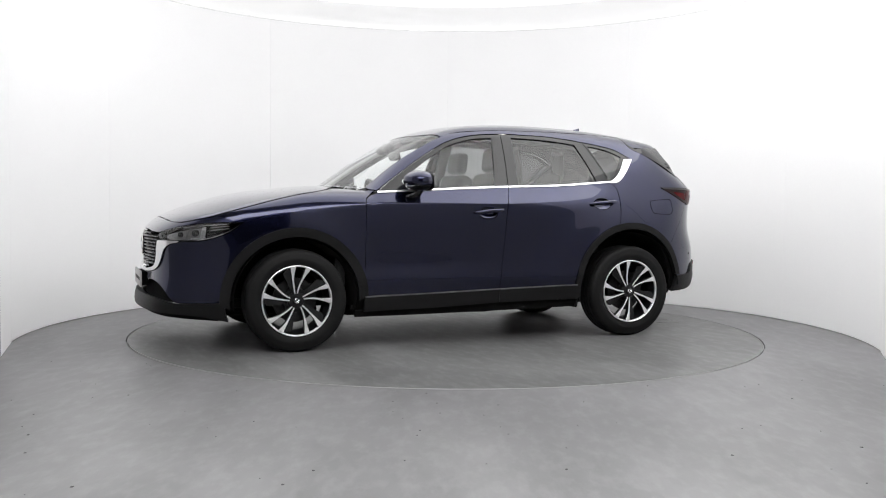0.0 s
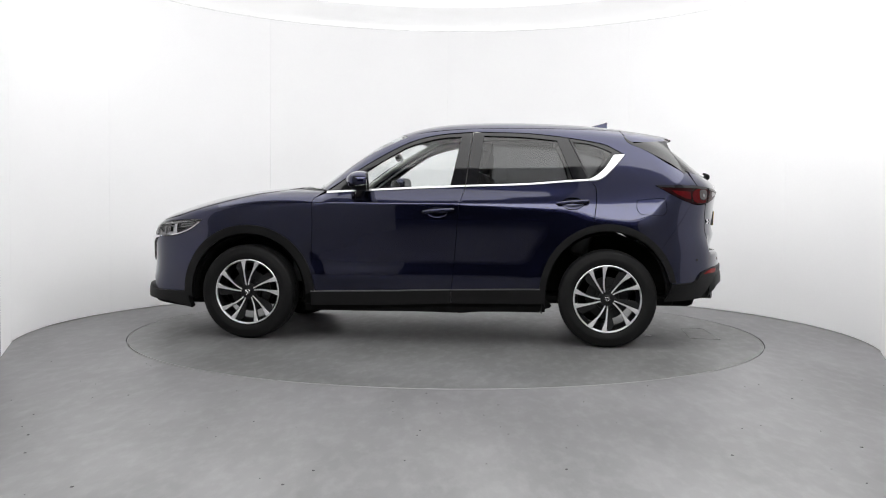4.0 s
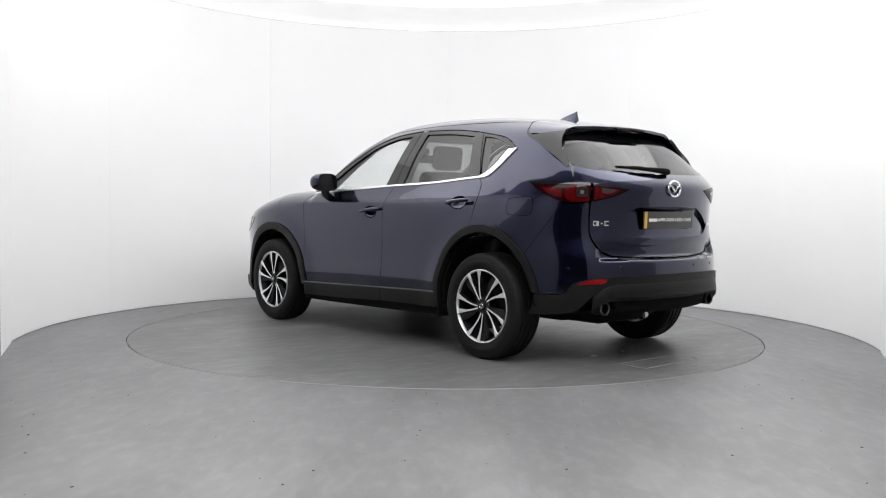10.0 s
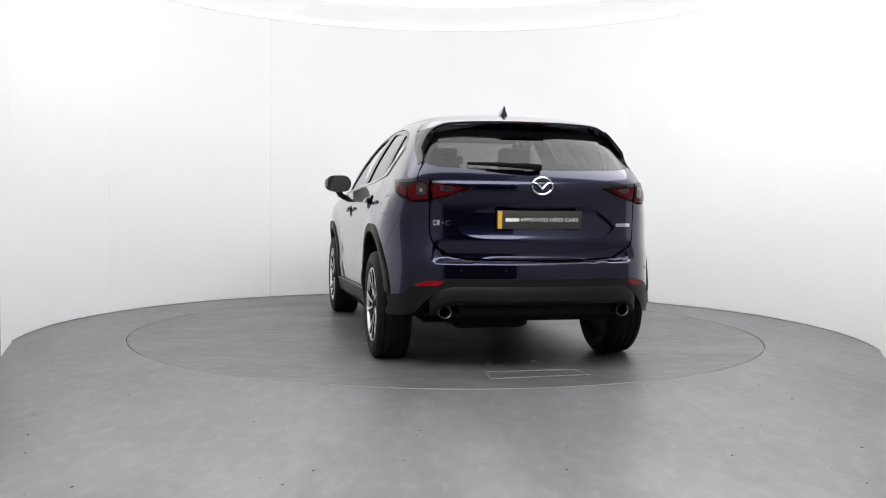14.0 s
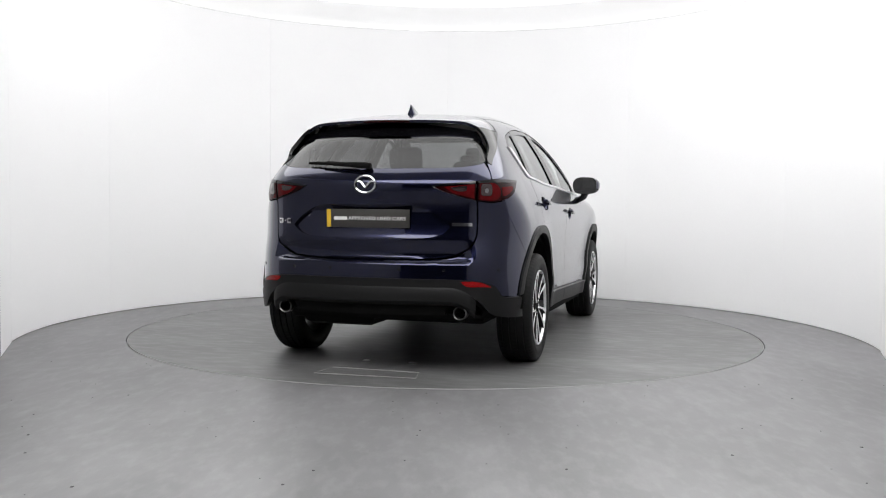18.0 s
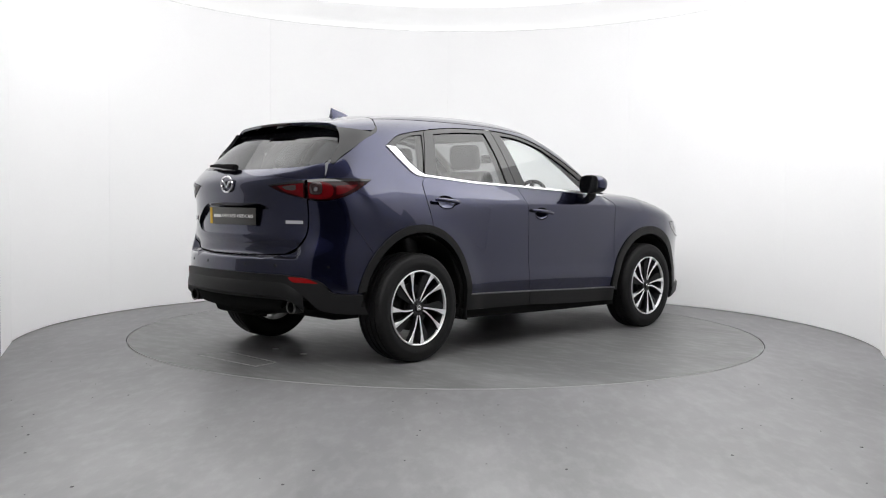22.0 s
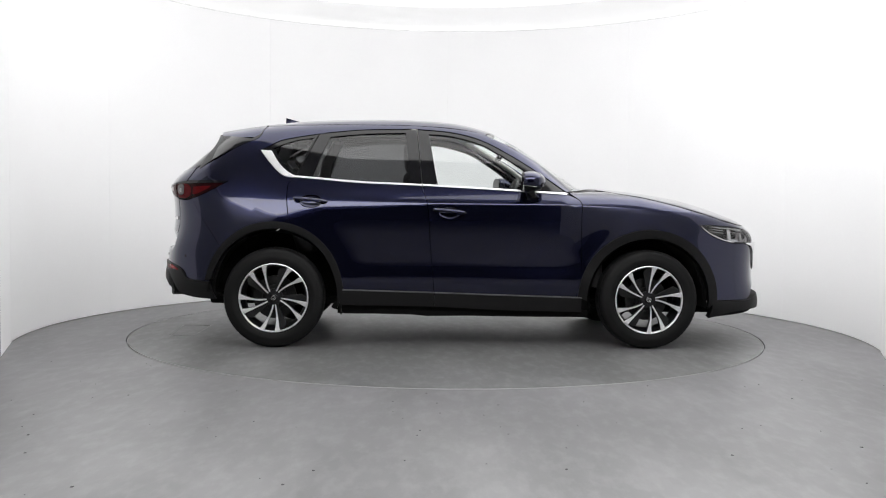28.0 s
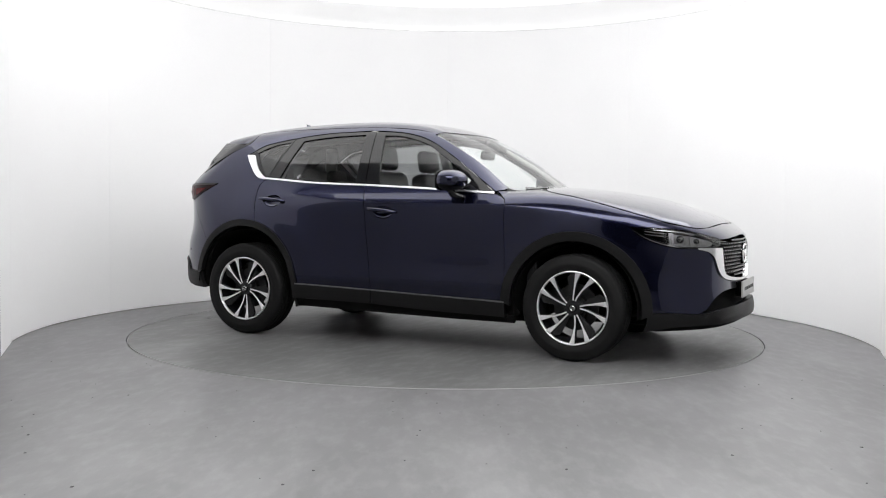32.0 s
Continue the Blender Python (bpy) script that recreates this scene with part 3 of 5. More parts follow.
def build_specks():
    """Dark grit on the painted floor."""
    rng = random.Random(5)
    spots = [(-1.84, -3.618), (-1.721, -3.913), (-1.349, -4.359), (0.483, -4.067), (1.206, -3.832), (1.814, -3.68), (1.172, -2.341), (0.279, -2.9), (1.887, -2.665), (-0.506, -4.12), (-0.594, -4.305)]
    spots = [(x, y, 0.0055) for x, y in spots]
    while len(spots) < 75:
        x, y = rng.uniform(-2.9, 2.9), rng.uniform(-4.6, -1.0)
        if 2.56 < math.hypot(x, y) and abs(x) < 2.6:
            spots.append((x, y, rng.choice((0.0018, 0.0022, 0.003, 0.004))))
    bm = bmesh.new()
    for x, y, r in spots:
        n = 7
        ring = [(x + r * rng.uniform(0.7, 1.3) * math.cos(2 * math.pi * i / n), y + r * rng.uniform(0.7, 1.6) * math.sin(2 * math.pi * i / n)) for i in range(n)]
        top = [bm.verts.new((a, b, 0.0016)) for a, b in ring]
        low = [bm.verts.new((a + (a - x) * 0.3, b + (b - y) * 0.3, -0.001)) for a, b in ring]
        bm.faces.new(top)
        for i in range(n):
            bm.faces.new((low[i], low[(i + 1) % n], top[(i + 1) % n], top[i]))
    bmesh.ops.recalc_face_normals(bm, faces=bm.faces)
    tagged(part("floor_grit", bm, SPECK, smooth=0), "dark specks of grit on the grey floor", "grit", kind="stuff")


def build_turntable():
    table = part("turntable", lathe([(0, -0.026), (2.494, -0.026), (2.494, -0.003), (2.491, 0.0), (0, 0.0)], 200, pose(0, 0, 0, 90, 0, 0)), DECK)
    tagged(table, "round grey painted turntable disc flush with the floor", "turntable")
    # pale ring painted in for the bright highlight along the disc's edge
    part("edge_band", lathe([(2.4958, -0.004), (2.4958, 0.0008), (2.4938, 0.0012), (2.4932, -0.004)], 200, pose(0, 0, 0, 90, 0, 0), closed=True), PLATE_SILVER, table, "thin pale ring painted as the highlight on the disc's edge")
    # a scored hatch and two pale studs on the deck, given from the car's middle
    def on(x, y):
        return (x - AXIS.x, y - AXIS.y)
    corners = [on(-2.262, 0.312), on(-2.226, -0.327), on(-2.042, -0.288), on(-2.034, 0.285)]
    for a, b in zip(corners, corners[1:] + corners[:1]):
        a, b = Vector(a), Vector(b)
        d = b - a
        part("hatch_edge", box((d.length, 0.0045, 0.003), (*((a + b) / 2), 0.0012), 0.0008, 1, (0, 0, math.degrees(math.atan2(d.y, d.x)))), WORN, table, "pale scored hatch edge")
    for x, y in ((-1.711, -0.133), (-1.722, 0.179)):
        part("stud", lathe([(0, 0.003), (0.02, 0.003), (0.026, 0.0), (0.026, -0.01)], 20, pose(*on(x, y), 0, 90, 0, 0)), BRIGHT, table, "small bright metal stud")
    return table


# ---- the car ----
def build_shell(car):
    """Painted panels, cladding, glass and lamps, cut from one skin."""
    W = DEGREE
    # headlamp outline round the corner, from its rear tip
    lamp_top = [(59.5, 0.902), (52.7, 0.897), (43.3, 0.884), (35.2, 0.859), (29.5, 0.832), (26.7, 0.818)]
    lamp_low = [(26.7, 0.818), (28.4, 0.782), (31.4, 0.768), (37.5, 0.767), (43.8, 0.770), (48.3, 0.786), (52.9, 0.815), (56.6, 0.853), (59.5, 0.902)]
    # the fender
    hood_side = [(1.04, 0.575), (1.10, 0.70), (1.187, 0.772), (1.335, 0.806), (1.5, 0.825), (1.652, 0.832), (1.8, 0.815), (1.935, 0.772), (2.04, 0.71), (2.10, 0.655)]
    edge = top_chart(np.array([a for a, b in hood_side]), np.array([b for a, b in hood_side]))
    rail = [(float(p[0]), float(p[2])) for p in edge]
    low_lamp_edge = over(nose_chart, [(59.8, 0.899), (57.0, 0.853), (54.8, 0.832)])
    f_arch = arch(1.35, 0.515, 0.508, 37, 176)
    foot = top_chart(np.array([0.86, 0.98, 1.05, 1.105]), np.array([0.742, 0.67, 0.668, 0.712]))
    foot = [(float(p[0]), float(p[2]) - 0.003) for p in foot]
    fender = loop([(0.775, 1.128), *foot, *[(a, b - 0.004) for a, b in rail[2:7]]], [(rail[6][0], rail[6][1] - 0.004)] + over(nose_chart, [(53.4, 0.903), (55, 0.9035), (59.8, 0.9005)]), low_lamp_edge, [low_lamp_edge[-1], (1.775, 0.74), f_arch[0]], f_arch, [f_arch[-1], (0.838, 0.48), (0.857, 0.56), (0.859, 0.646), (0.853, 0.89), (0.855, 1.05), (0.824, 1.088), (0.775, 1.126)])
    pair("front_fender", side_chart, fender, PAINT, car)
    # the hood and the cap in front of it
    half = loop([(1.065, 0.0), (1.055, 0.25), (1.035, 0.45), (1.036, 0.565)], [(a, b - 0.004) for a, b in hood_side[0:]], [(2.10, 0.65), (2.15, 0.53), (2.178, 0.26), (2.187, 0.0)])
    panel("hood", top_chart, half + [(u, -v) for u, v in half[::-1] if abs(v) > 1e-6], PAINT, car, label="smooth navy hood with raised edges")
    front_edge = [(2.187, 0.0), (2.178, 0.26), (2.15, 0.53), (2.1, 0.654)]
    cap = [(a, b - 0.004) for a, b in round_front(front_edge)]
    half = loop(cap, [cap[-1], (36.0, 0.866), (29.8, 0.838), (26.7, 0.823)], [(26.7, 0.823), (20, 0.828), (13.7, 0.836), (5, 0.844), (0, 0.846)], wide=W)
    panel("bonnet_cap", nose_chart, both(half), PAINT, car)
    tip = round_front([(1.8, 0.819), (1.87, 0.797), (1.935, 0.776), (2.04, 0.714), (2.1, 0.659)])
    tip = loop([(a, b - 0.003) for a, b in tip], [(35.6, 0.865), (43.3, 0.888), (51.5, 0.9), (tip[0][0], 0.903)], wide=W)
    pair("fender_tip", nose_chart, tip, PAINT, car, step=0.02)
    # front bumper
    bump_arch = [(57.6, 0.665), (55.9, 0.58), (54.3, 0.5), (53.2, 0.43), (52.6, 0.352)]
    half = loop([(0, 0.532), (17.7, 0.541), (25.6, 0.566), (29.2, 0.622), (31.7, 0.708), (34.4, 0.744), (37.7, 0.757)], [(37.7, 0.763), (43.8, 0.765), (48.3, 0.781), (52.9, 0.81), (54.8, 0.826)], [(54.9, 0.826), (56.6, 0.74), (57.6, 0.665)], bump_arch, [(52.6, 0.352), (43.6, 0.349), (37.0, 0.347)], [(37.0, 0.347), (34.4, 0.376), (31.0, 0.436), (26.3, 0.477), (20, 0.49), (0, 0.492)], wide=W)
    panel("front_bumper", nose_chart, both(half), PAINT, car, label="navy front bumper over black lower lip")
    half = loop([(0, 0.494), (20, 0.492), (26.3, 0.479), (31.0, 0.438), (34.4, 0.378), (37.0, 0.347)], [(37, 0.34), (30, 0.36), (25.9, 0.372), (16, 0.378), (0, 0.384)], wide=W)
    panel("lower_intake", nose_chart, both(half), DARK, car, off=-0.06)
    half = loop([(0, 0.388), (16, 0.382), (25.9, 0.376), (31, 0.362), (36.4, 0.343), (43.6, 0.345), (53.0, 0.346)], [(53.0, 0.346), (53.3, 0.26), (53.8, 0.222)], [(53.8, 0.222), (50.5, 0.236), (43, 0.262), (30, 0.278), (17, 0.288), (0, 0.29)], wide=W)
    panel("front_lip", nose_chart, both(half), CLAD, car, off=0.012, depth=0.05, label="black grained plastic bumper lip")
    half = loop([(0, 0.286), (17, 0.284), (30, 0.274), (43, 0.258), (50, 0.225)], [(50, 0.21), (40, 0.222), (20, 0.24), (0, 0.245)], wide=W)
    panel("front_undertray", nose_chart, both(half), DARK, car, off=-0.03, depth=0.05)
    # grille: dark back, rows of small blades, chrome wing, oval emblem
    half = loop([(0, 0.843), (5, 0.841), (13.7, 0.833), (20, 0.825), (26.7, 0.818)], [(26.7, 0.818), (26.4, 0.764), (26.2, 0.70), (24.6, 0.615), (21.5, 0.582)], [(21.5, 0.582), (12.2, 0.562), (0, 0.555)], wide=W)
    ring = both(half)
    panel("grille_back", nose_chart, ring, DARK, car, off=-0.05)
    bm = bmesh.new()
    spots = []
    for r in range(11):
        z = 0.575 + r * 0.0245
        for c in range(-16, 17):
            spots.append(((c + (0.5 if r % 2 else 0)) * 1.75, z))
    spots = np.array(spots)
    small = [(u * 0.965, 0.7 + (v - 0.7) * 0.93) for u, v in ring]
    spots = spots[within(spots, small)]
    where = nose_chart(spots[:, 0], spots[:, 1])
    for p, n in zip(where, skin_normal(where)):
        if abs(p[1]) < 0.105 and 0.635 < p[2] < 0.79:
            continue
        yaw = math.degrees(math.atan2(n[1], n[0]))
        box((0.03, 0.0145, 0.0125), tuple(p - n * 0.026), turn=(0, -14, yaw), bm=bm)
    part("grille_mesh", bm, GLOSS, car, "gloss black honeycomb grille blades", smooth=0)
    bm = bmesh.new()
    for p, n in zip(where, skin_normal(where)):
        if abs(p[1]) < 0.105 and 0.635 < p[2] < 0.79:
            continue
        yaw = math.degrees(math.atan2(n[1], n[0]))
        box((0.004, 0.0105, 0.0055), tuple(p - n * 0.0105), turn=(0, -14, yaw), bm=bm)
    part("blade_tips", bm, SATIN, car, "satin silver tips of the grille blades", smooth=0)
    wing = loop([(0, 0.551), (12.2, 0.558), (22.1, 0.580), (25.3, 0.613), (27.0, 0.705), (27.9, 0.768)], [(27.9, 0.768), (37.7, 0.770)], [(37.7, 0.770), (37.5, 0.760), (34.4, 0.748), (31.5, 0.710), (29.0, 0.624), (25.6, 0.570), (17.7, 0.545), (0, 0.536)], wide=W)
    panel("chrome_wing", nose_chart, both(wing), CHROME, car, off=0.012, depth=0.04, label="bright chrome wing under the grille")
    oval_emblem(car, Vector((2.305, 0, 0.715)), 90, 1.25)
    pl = part("number_plate", box((0.012, 0.52, 0.112), (2.335, 0, 0.478), 0.003), PLATE_SILVER, car, "pale grey front plate with plain bars")
    part("plate_holder", box((0.05, 0.34, 0.1), (2.302, 0, 0.475), 0.004), DARK, car)
    for y, w in ((0.18, 0.05), (0.09, 0.1), (-0.03, 0.09), (-0.14, 0.1)):
        part("plate_bar", box((0.003, w, 0.022), (2.342, y, 0.478)), CLAD, pl)
    # headlamps
    lamp = loop(lamp_top, lamp_low, wide=W)
    back = panel("headlamp", nose_chart, lamp, GLOSS, car, off=-0.045, depth=0.02, label="slim headlamp with dark housing and clear lens")
    panel("lens", nose_chart, lamp, LENS, back, off=0.001, depth=0.004)
    panel("housing_rim", nose_chart, lamp, GLOSS, back, holes=[[(41.5 + (u - 41.5) * 0.94, 0.826 + (v - 0.826) * 0.86) for u, v in lamp]], off=-0.004, depth=0.045)
    panel("brow", nose_chart, loop([(58.2, 0.897), (52.7, 0.892), (43.3, 0.879), (38.2, 0.864)], [(38.2, 0.857), (43.3, 0.871), (52.7, 0.884), (58.2, 0.897)], wide=W), LAMP_SILVER, back, off=-0.006, depth=0.02)
    panel("reflector", nose_chart, loop([(45.5, 0.868), (39, 0.856), (31, 0.828), (29.5, 0.81)], [(29.5, 0.81), (31.8, 0.778), (37.5, 0.775), (43.8, 0.778), (45.5, 0.783)], [(45.5, 0.783), (45.5, 0.868)], wide=W), LAMP_GREY, back, off=-0.035, depth=0.008, label="grey lamp reflector")
    panel("light_signature", nose_chart, loop([(46.9, 0.868), (45.4, 0.866)], [(45.4, 0.866), (45.1, 0.82), (45.0, 0.796)], [(45.0, 0.796), (42.0, 0.789), (42.0, 0.780), (46.6, 0.782)], [(46.6, 0.782), (46.9, 0.868)], wide=W), LAMP_SILVER, back, off=-0.01, depth=0.02, label="silvery L-shaped light guide")
    panel("light_guide", nose_chart, loop([(39.9, 0.845), (39.0, 0.843)], [(39.0, 0.843), (38.8, 0.795)], [(38.8, 0.795), (36.8, 0.79), (36.8, 0.783), (39.8, 0.783)], [(39.8, 0.783), (39.9, 0.845)], wide=W), LAMP_GREY, back, off=-0.014, depth=0.015)
    for u, z, r in ((42.9, 0.826, 0.024), (37.2, 0.815, 0.017)):
        q = nose_chart(np.array([u]), np.array([z]))
        n = skin_normal(q)[0]
        q = q[0] - n * 0.03
        part("projector", lathe([(r, -0.01), (r, 0.008), (r * 0.9, 0.012), (r * 0.82, 0.011), (r * 0.6, 0.019), (r * 0.3, 0.023), (0, 0.0245)], 28, pose(*q, 0, 0, math.degrees(math.atan2(n[1], n[0])) - 90)), GLOSS, back, "dark glass projector")
    for z in (0.842, 0.862):
        panel("light_bar", nose_chart, loop([(48.2, z), (54.5, z + 0.012)], [(54.5, z + 0.016), (48.2, z + 0.006)], wide=W), LAMP_GREY, back, off=-0.02, depth=0.01)
    panel("lower_line", nose_chart, loop([(59.2, 0.899), (56.6, 0.855), (52.9, 0.818), (48.3, 0.789), (44, 0.773)], [(44, 0.777), (48.3, 0.793), (52.9, 0.823), (56.6, 0.861), (59.2, 0.899)], wide=W), CHROME, back, off=0.0025, depth=0.006)
    twin_tree(back, car)
    # doors
    belt = [(0.751, 1.116), (0.431, 1.134), (0.124, 1.151), (-0.293, 1.171), (-0.733, 1.187), (-1.058, 1.212), (-1.209, 1.223)]
    front_handle, rear_handle = (-0.098, 0.978), (-1.089, 1.05)
    scoop1 = oval(front_handle[0] + 0.0, front_handle[1] - 0.006, 0.078, 0.046, 32, 2.2)
    scoop2 = oval(rear_handle[0] + 0.0, rear_handle[1] - 0.002, 0.078, 0.046, 32, 2.2)
    r_arch = arch(-1.35, 0.497, 0.545, 3, 77, power=2.05)
    front_door = loop([(b[0], b[1] - 0.004) for b in belt[:4]], [(-0.295, 1.166), (-0.277, 1.102), (-0.252, 1.0), (-0.235, 0.76), (-0.217, 0.557), (-0.203, 0.384)], [(-0.203, 0.384), (0.33, 0.368), (0.822, 0.356)], [(0.822, 0.356), (0.851, 0.483), (0.855, 0.646), (0.849, 0.89), (0.851, 1.046), (0.82, 1.083), (0.751, 1.112)])
    doors1 = pair("front_door", side_chart, front_door, PAINT, car, holes=[scoop1], label="closed navy front door")
    lower = (r_arch[0][0] + 0.003, 0.40)
    rear_door = loop([(-0.301, 1.166), (-0.733, 1.183), (-1.058, 1.208), (-1.207, 1.219)], [(-1.207, 1.217), (-1.251, 1.173), (-1.259, 1.092), (-1.251, 0.991), (-1.238, 0.897)], r_arch[::-1], [r_arch[0], lower], [lower, (-0.5, 0.395), (-0.209, 0.384)], [(-0.207, 0.384), (-0.221, 0.557), (-0.239, 0.76), (-0.256, 1.0), (-0.281, 1.102), (-0.301, 1.166)])
    doors2 = pair("rear_door", side_chart, rear_door, PAINT, car, holes=[scoop2], label="closed navy rear door")
    # lower door cladding, the highlight on its top edge painted as a grey strip
    clad1 = loop([(0.86, 0.375), (0.823, 0.378), (0.33, 0.389), (-0.202, 0.406)], [(-0.202, 0.406), (-0.202, 0.3)], [(-0.202, 0.3), (0.336, 0.276), (0.86, 0.266)], [(0.86, 0.266), (0.86, 0.375)])
    clad2 = loop([(-0.208, 0.406), (-0.724, 0.42), (-0.862, 0.423)], [(-0.862, 0.423), (-0.88, 0.31)], [(-0.88, 0.31), (-0.208, 0.3)], [(-0.208, 0.3), (-0.208, 0.406)])
    for doors, clad, top in ((doors1, clad1, [(0.86, 0.375), (0.33, 0.389), (-0.202, 0.406)]), (doors2, clad2, [(-0.208, 0.406), (-0.724, 0.42), (-0.862, 0.423)])):
        a = panel("door_cladding", side_chart, clad, CLAD, doors[0], off=0.012, depth=0.03, label="black grained plastic lower door cladding")
        mirrored(a, doors[1])
        strip = loop(top, [(u, v - 0.0075) for u, v in top[::-1]])
        b = panel("cladding_edge", side_chart, strip, LIP_HIGHLIGHT, doors[0], off=0.02, depth=0.01)
        mirrored(b, doors[1])
    sill = loop([(0.92, 0.262), (0.336, 0.272), (-0.205, 0.296), (-0.9, 0.306)], [(-0.9, 0.24), (-0.2, 0.225), (0.5, 0.215), (0.92, 0.215)])
    pair("sill", side_chart, sill, DARK, car, off=-0.02, depth=0.1)
    # wheel arch cladding
    for hub, ro, ri, a0, a1, b0, b1, po in ((1.35, (0.517, 0.51), (0.452, 0.448), -2, 178, -7, 181, 2.0), (-1.35, (0.499, 0.547), (0.455, 0.498), 4, 167.5, -8, 165, 2.05)):
        ring = loop(arch(hub, *ro, a0, a1, 40, po), arch(hub, *ri, b1, b0, 40, po))
        pair("arch_cladding", side_chart, ring, CLAD, car, off=0.013, depth=0.035, step=0.025, label="black grained plastic wheel arch edge")
    # quarter panel
    up_rail = [(-1.052, 1.547), (-1.2, 1.522), (-1.323, 1.495), (-1.402, 1.455), (-1.471, 1.414)]
    lamp_rear_top = over(tail_chart, [(42.4, 1.19), (50, 1.190), (58.6, 1.188)])
    lamp_rear_low = over(tail_chart, [(58.8, 1.183), (53.9, 1.121), (48.6, 1.072), (46.2, 1.061)])
    rear_arch = arch(-1.35, 0.497, 0.545, 141, 77.5, power=2.05)
    roof_edge = top_chart(np.array([-1.0, -1.2, -1.35, -1.437]), np.array([0.545, 0.54, 0.534, 0.53]))
    quarter = loop([(float(p[0]), float(p[2])) for p in roof_edge], [(-1.441, 1.597), (-1.464, 1.568), (-1.489, 1.515), (-1.606, 1.461), (-1.724, 1.397), (-1.823, 1.341), (-1.903, 1.281)], over(tail_chart, [(42.9, 1.285), (42.75, 1.235), (42.4, 1.19)]), lamp_rear_top, lamp_rear_low, [lamp_rear_low[-1]] + over(tail_chart, [(46.25, 1.05), (51.15, 0.92), (56.15, 0.8), (59.2, 0.716)]) + [rear_arch[0]], rear_arch, [rear_arch[-1], (-1.257, 0.991), (-1.265, 1.092), (-1.257, 1.175), (-1.214, 1.216)], [(-1.238, 1.215), (-1.304, 1.231), (-1.393, 1.314), (-1.471, 1.414)], up_rail[::-1], [(-1.052, 1.547), (-1.0, 1.555), (float(roof_edge[0][0]), float(roof_edge[0][2]))])
    flap = loop([(-1.553, 1.078), (-1.72, 1.094), (-1.752, 1.088)], [(-1.76, 1.08), (-1.768, 1.0), (-1.745, 0.972)], [(-1.73, 0.967), (-1.60, 0.972), (-1.565, 0.985), (-1.548, 1.03), (-1.553, 1.078)])
    left = panel("quarter_panel", side_chart, quarter, PAINT, car, holes=[flap])
    panel("fuel_flap", side_chart, [(-1.655 + (u + 1.655) * 0.965, 1.03 + (v - 1.03) * 0.95) for u, v in flap], PAINT, left, label="closed fuel filler flap")
    flip_over(panel("quarter_panel", side_chart, quarter, PAINT, car))
    # roof side rail from pillar foot to the back
    upper = [(-1.0, 1.556), (-0.745, 1.582), (-0.494, 1.590), (-0.333, 1.592), (-0.072, 1.569), (0.136, 1.514), (0.34, 1.408), (0.541, 1.28), (0.757, 1.129)]
    inner = [(0.79, 0.715), (0.573, 0.682), (0.329, 0.641), (0.18, 0.598), (0.05, 0.57), (-0.3, 0.552), (-0.7, 0.548), (-1.0, 0.545)]
    pts = top_chart(np.array([a for a, b in inner]), np.array([b for a, b in inner]))
    rail = loop(upper, [(0.757, 1.132), (0.80, 1.14)], [(0.80, 1.148)] + [(float(p[0]), float(p[2])) for p in pts], [(float(pts[-1][0]), float(pts[-1][2])), (-1.0, 1.556)])
    pair("roof_rail", side_chart, rail, PAINT, car, step=0.025)
    # roof and spoiler
    half = loop([(0.30, 0.0), (0.275, 0.3), (0.225, 0.5), (0.172, 0.594)], [(0.172, 0.594), (0.05, 0.565), (-0.3, 0.547), (-0.7, 0.543), (-1.2, 0.535), (-1.437, 0.525)], [(-1.437, 0.525), (-1.455, 0.4), (-1.465, 0.0)])
    panel("roof", top_chart, half + [(u, -v) for u, v in half[::-1] if abs(v) > 1e-6], PAINT, car)
    build_spoiler(car)
    fin = loop([(-1.468, 1.562), (-1.492, 1.511), (-1.608, 1.457), (-1.728, 1.393), (-1.826, 1.337), (-1.905, 1.277)], [(-1.905, 1.277), (-1.914, 1.292), (-1.87, 1.36), (-1.818, 1.43), (-1.793, 1.48), (-1.785, 1.52)], [(-1.785, 1.522), (-1.665, 1.516), (-1.545, 1.503)], [(-1.545, 1.503), (-1.49, 1.535), (-1.468, 1.562)])
    pair("spoiler_fin", fin_skin, fin, GLOSS, car, off=0.002, depth=0.022, step=0.02, label="gloss black fin beside the rear window")
    # windscreen and side glass
    half = loop([(0.303, 0.0), (0.278, 0.3), (0.228, 0.5), (0.176, 0.590)], [(0.178, 0.591), (0.329, 0.634), (0.573, 0.675), (0.785, 0.708)], [(0.785, 0.708), (0.9, 0.56), (0.985, 0.35), (1.02, 0.15), (1.027, 0.0)])
    panel("windscreen", top_chart, half + [(u, -v) for u, v in half[::-1] if abs(v) > 1e-6], SCREEN, car, off=-0.003, depth=0.005, label="clear laminated windscreen")
    half2 = loop([(1.03, 0.0), (1.022, 0.15), (0.988, 0.35), (0.9, 0.565), (0.79, 0.715)], [(0.80, 0.735), (0.9, 0.735), (1.03, 0.62)], [(1.03, 0.57), (1.045, 0.45), (1.06, 0.25), (1.068, 0.0)])
    panel("cowl", top_chart, half2 + [(u, -v) for u, v in half2[::-1] if abs(v) > 1e-6], CLAD, car, off=-0.012, label="black plastic wiper cowl")
    dlo_top = [(-1.0, 1.551), (-0.745, 1.578), (-0.494, 1.586), (-0.338, 1.588)]
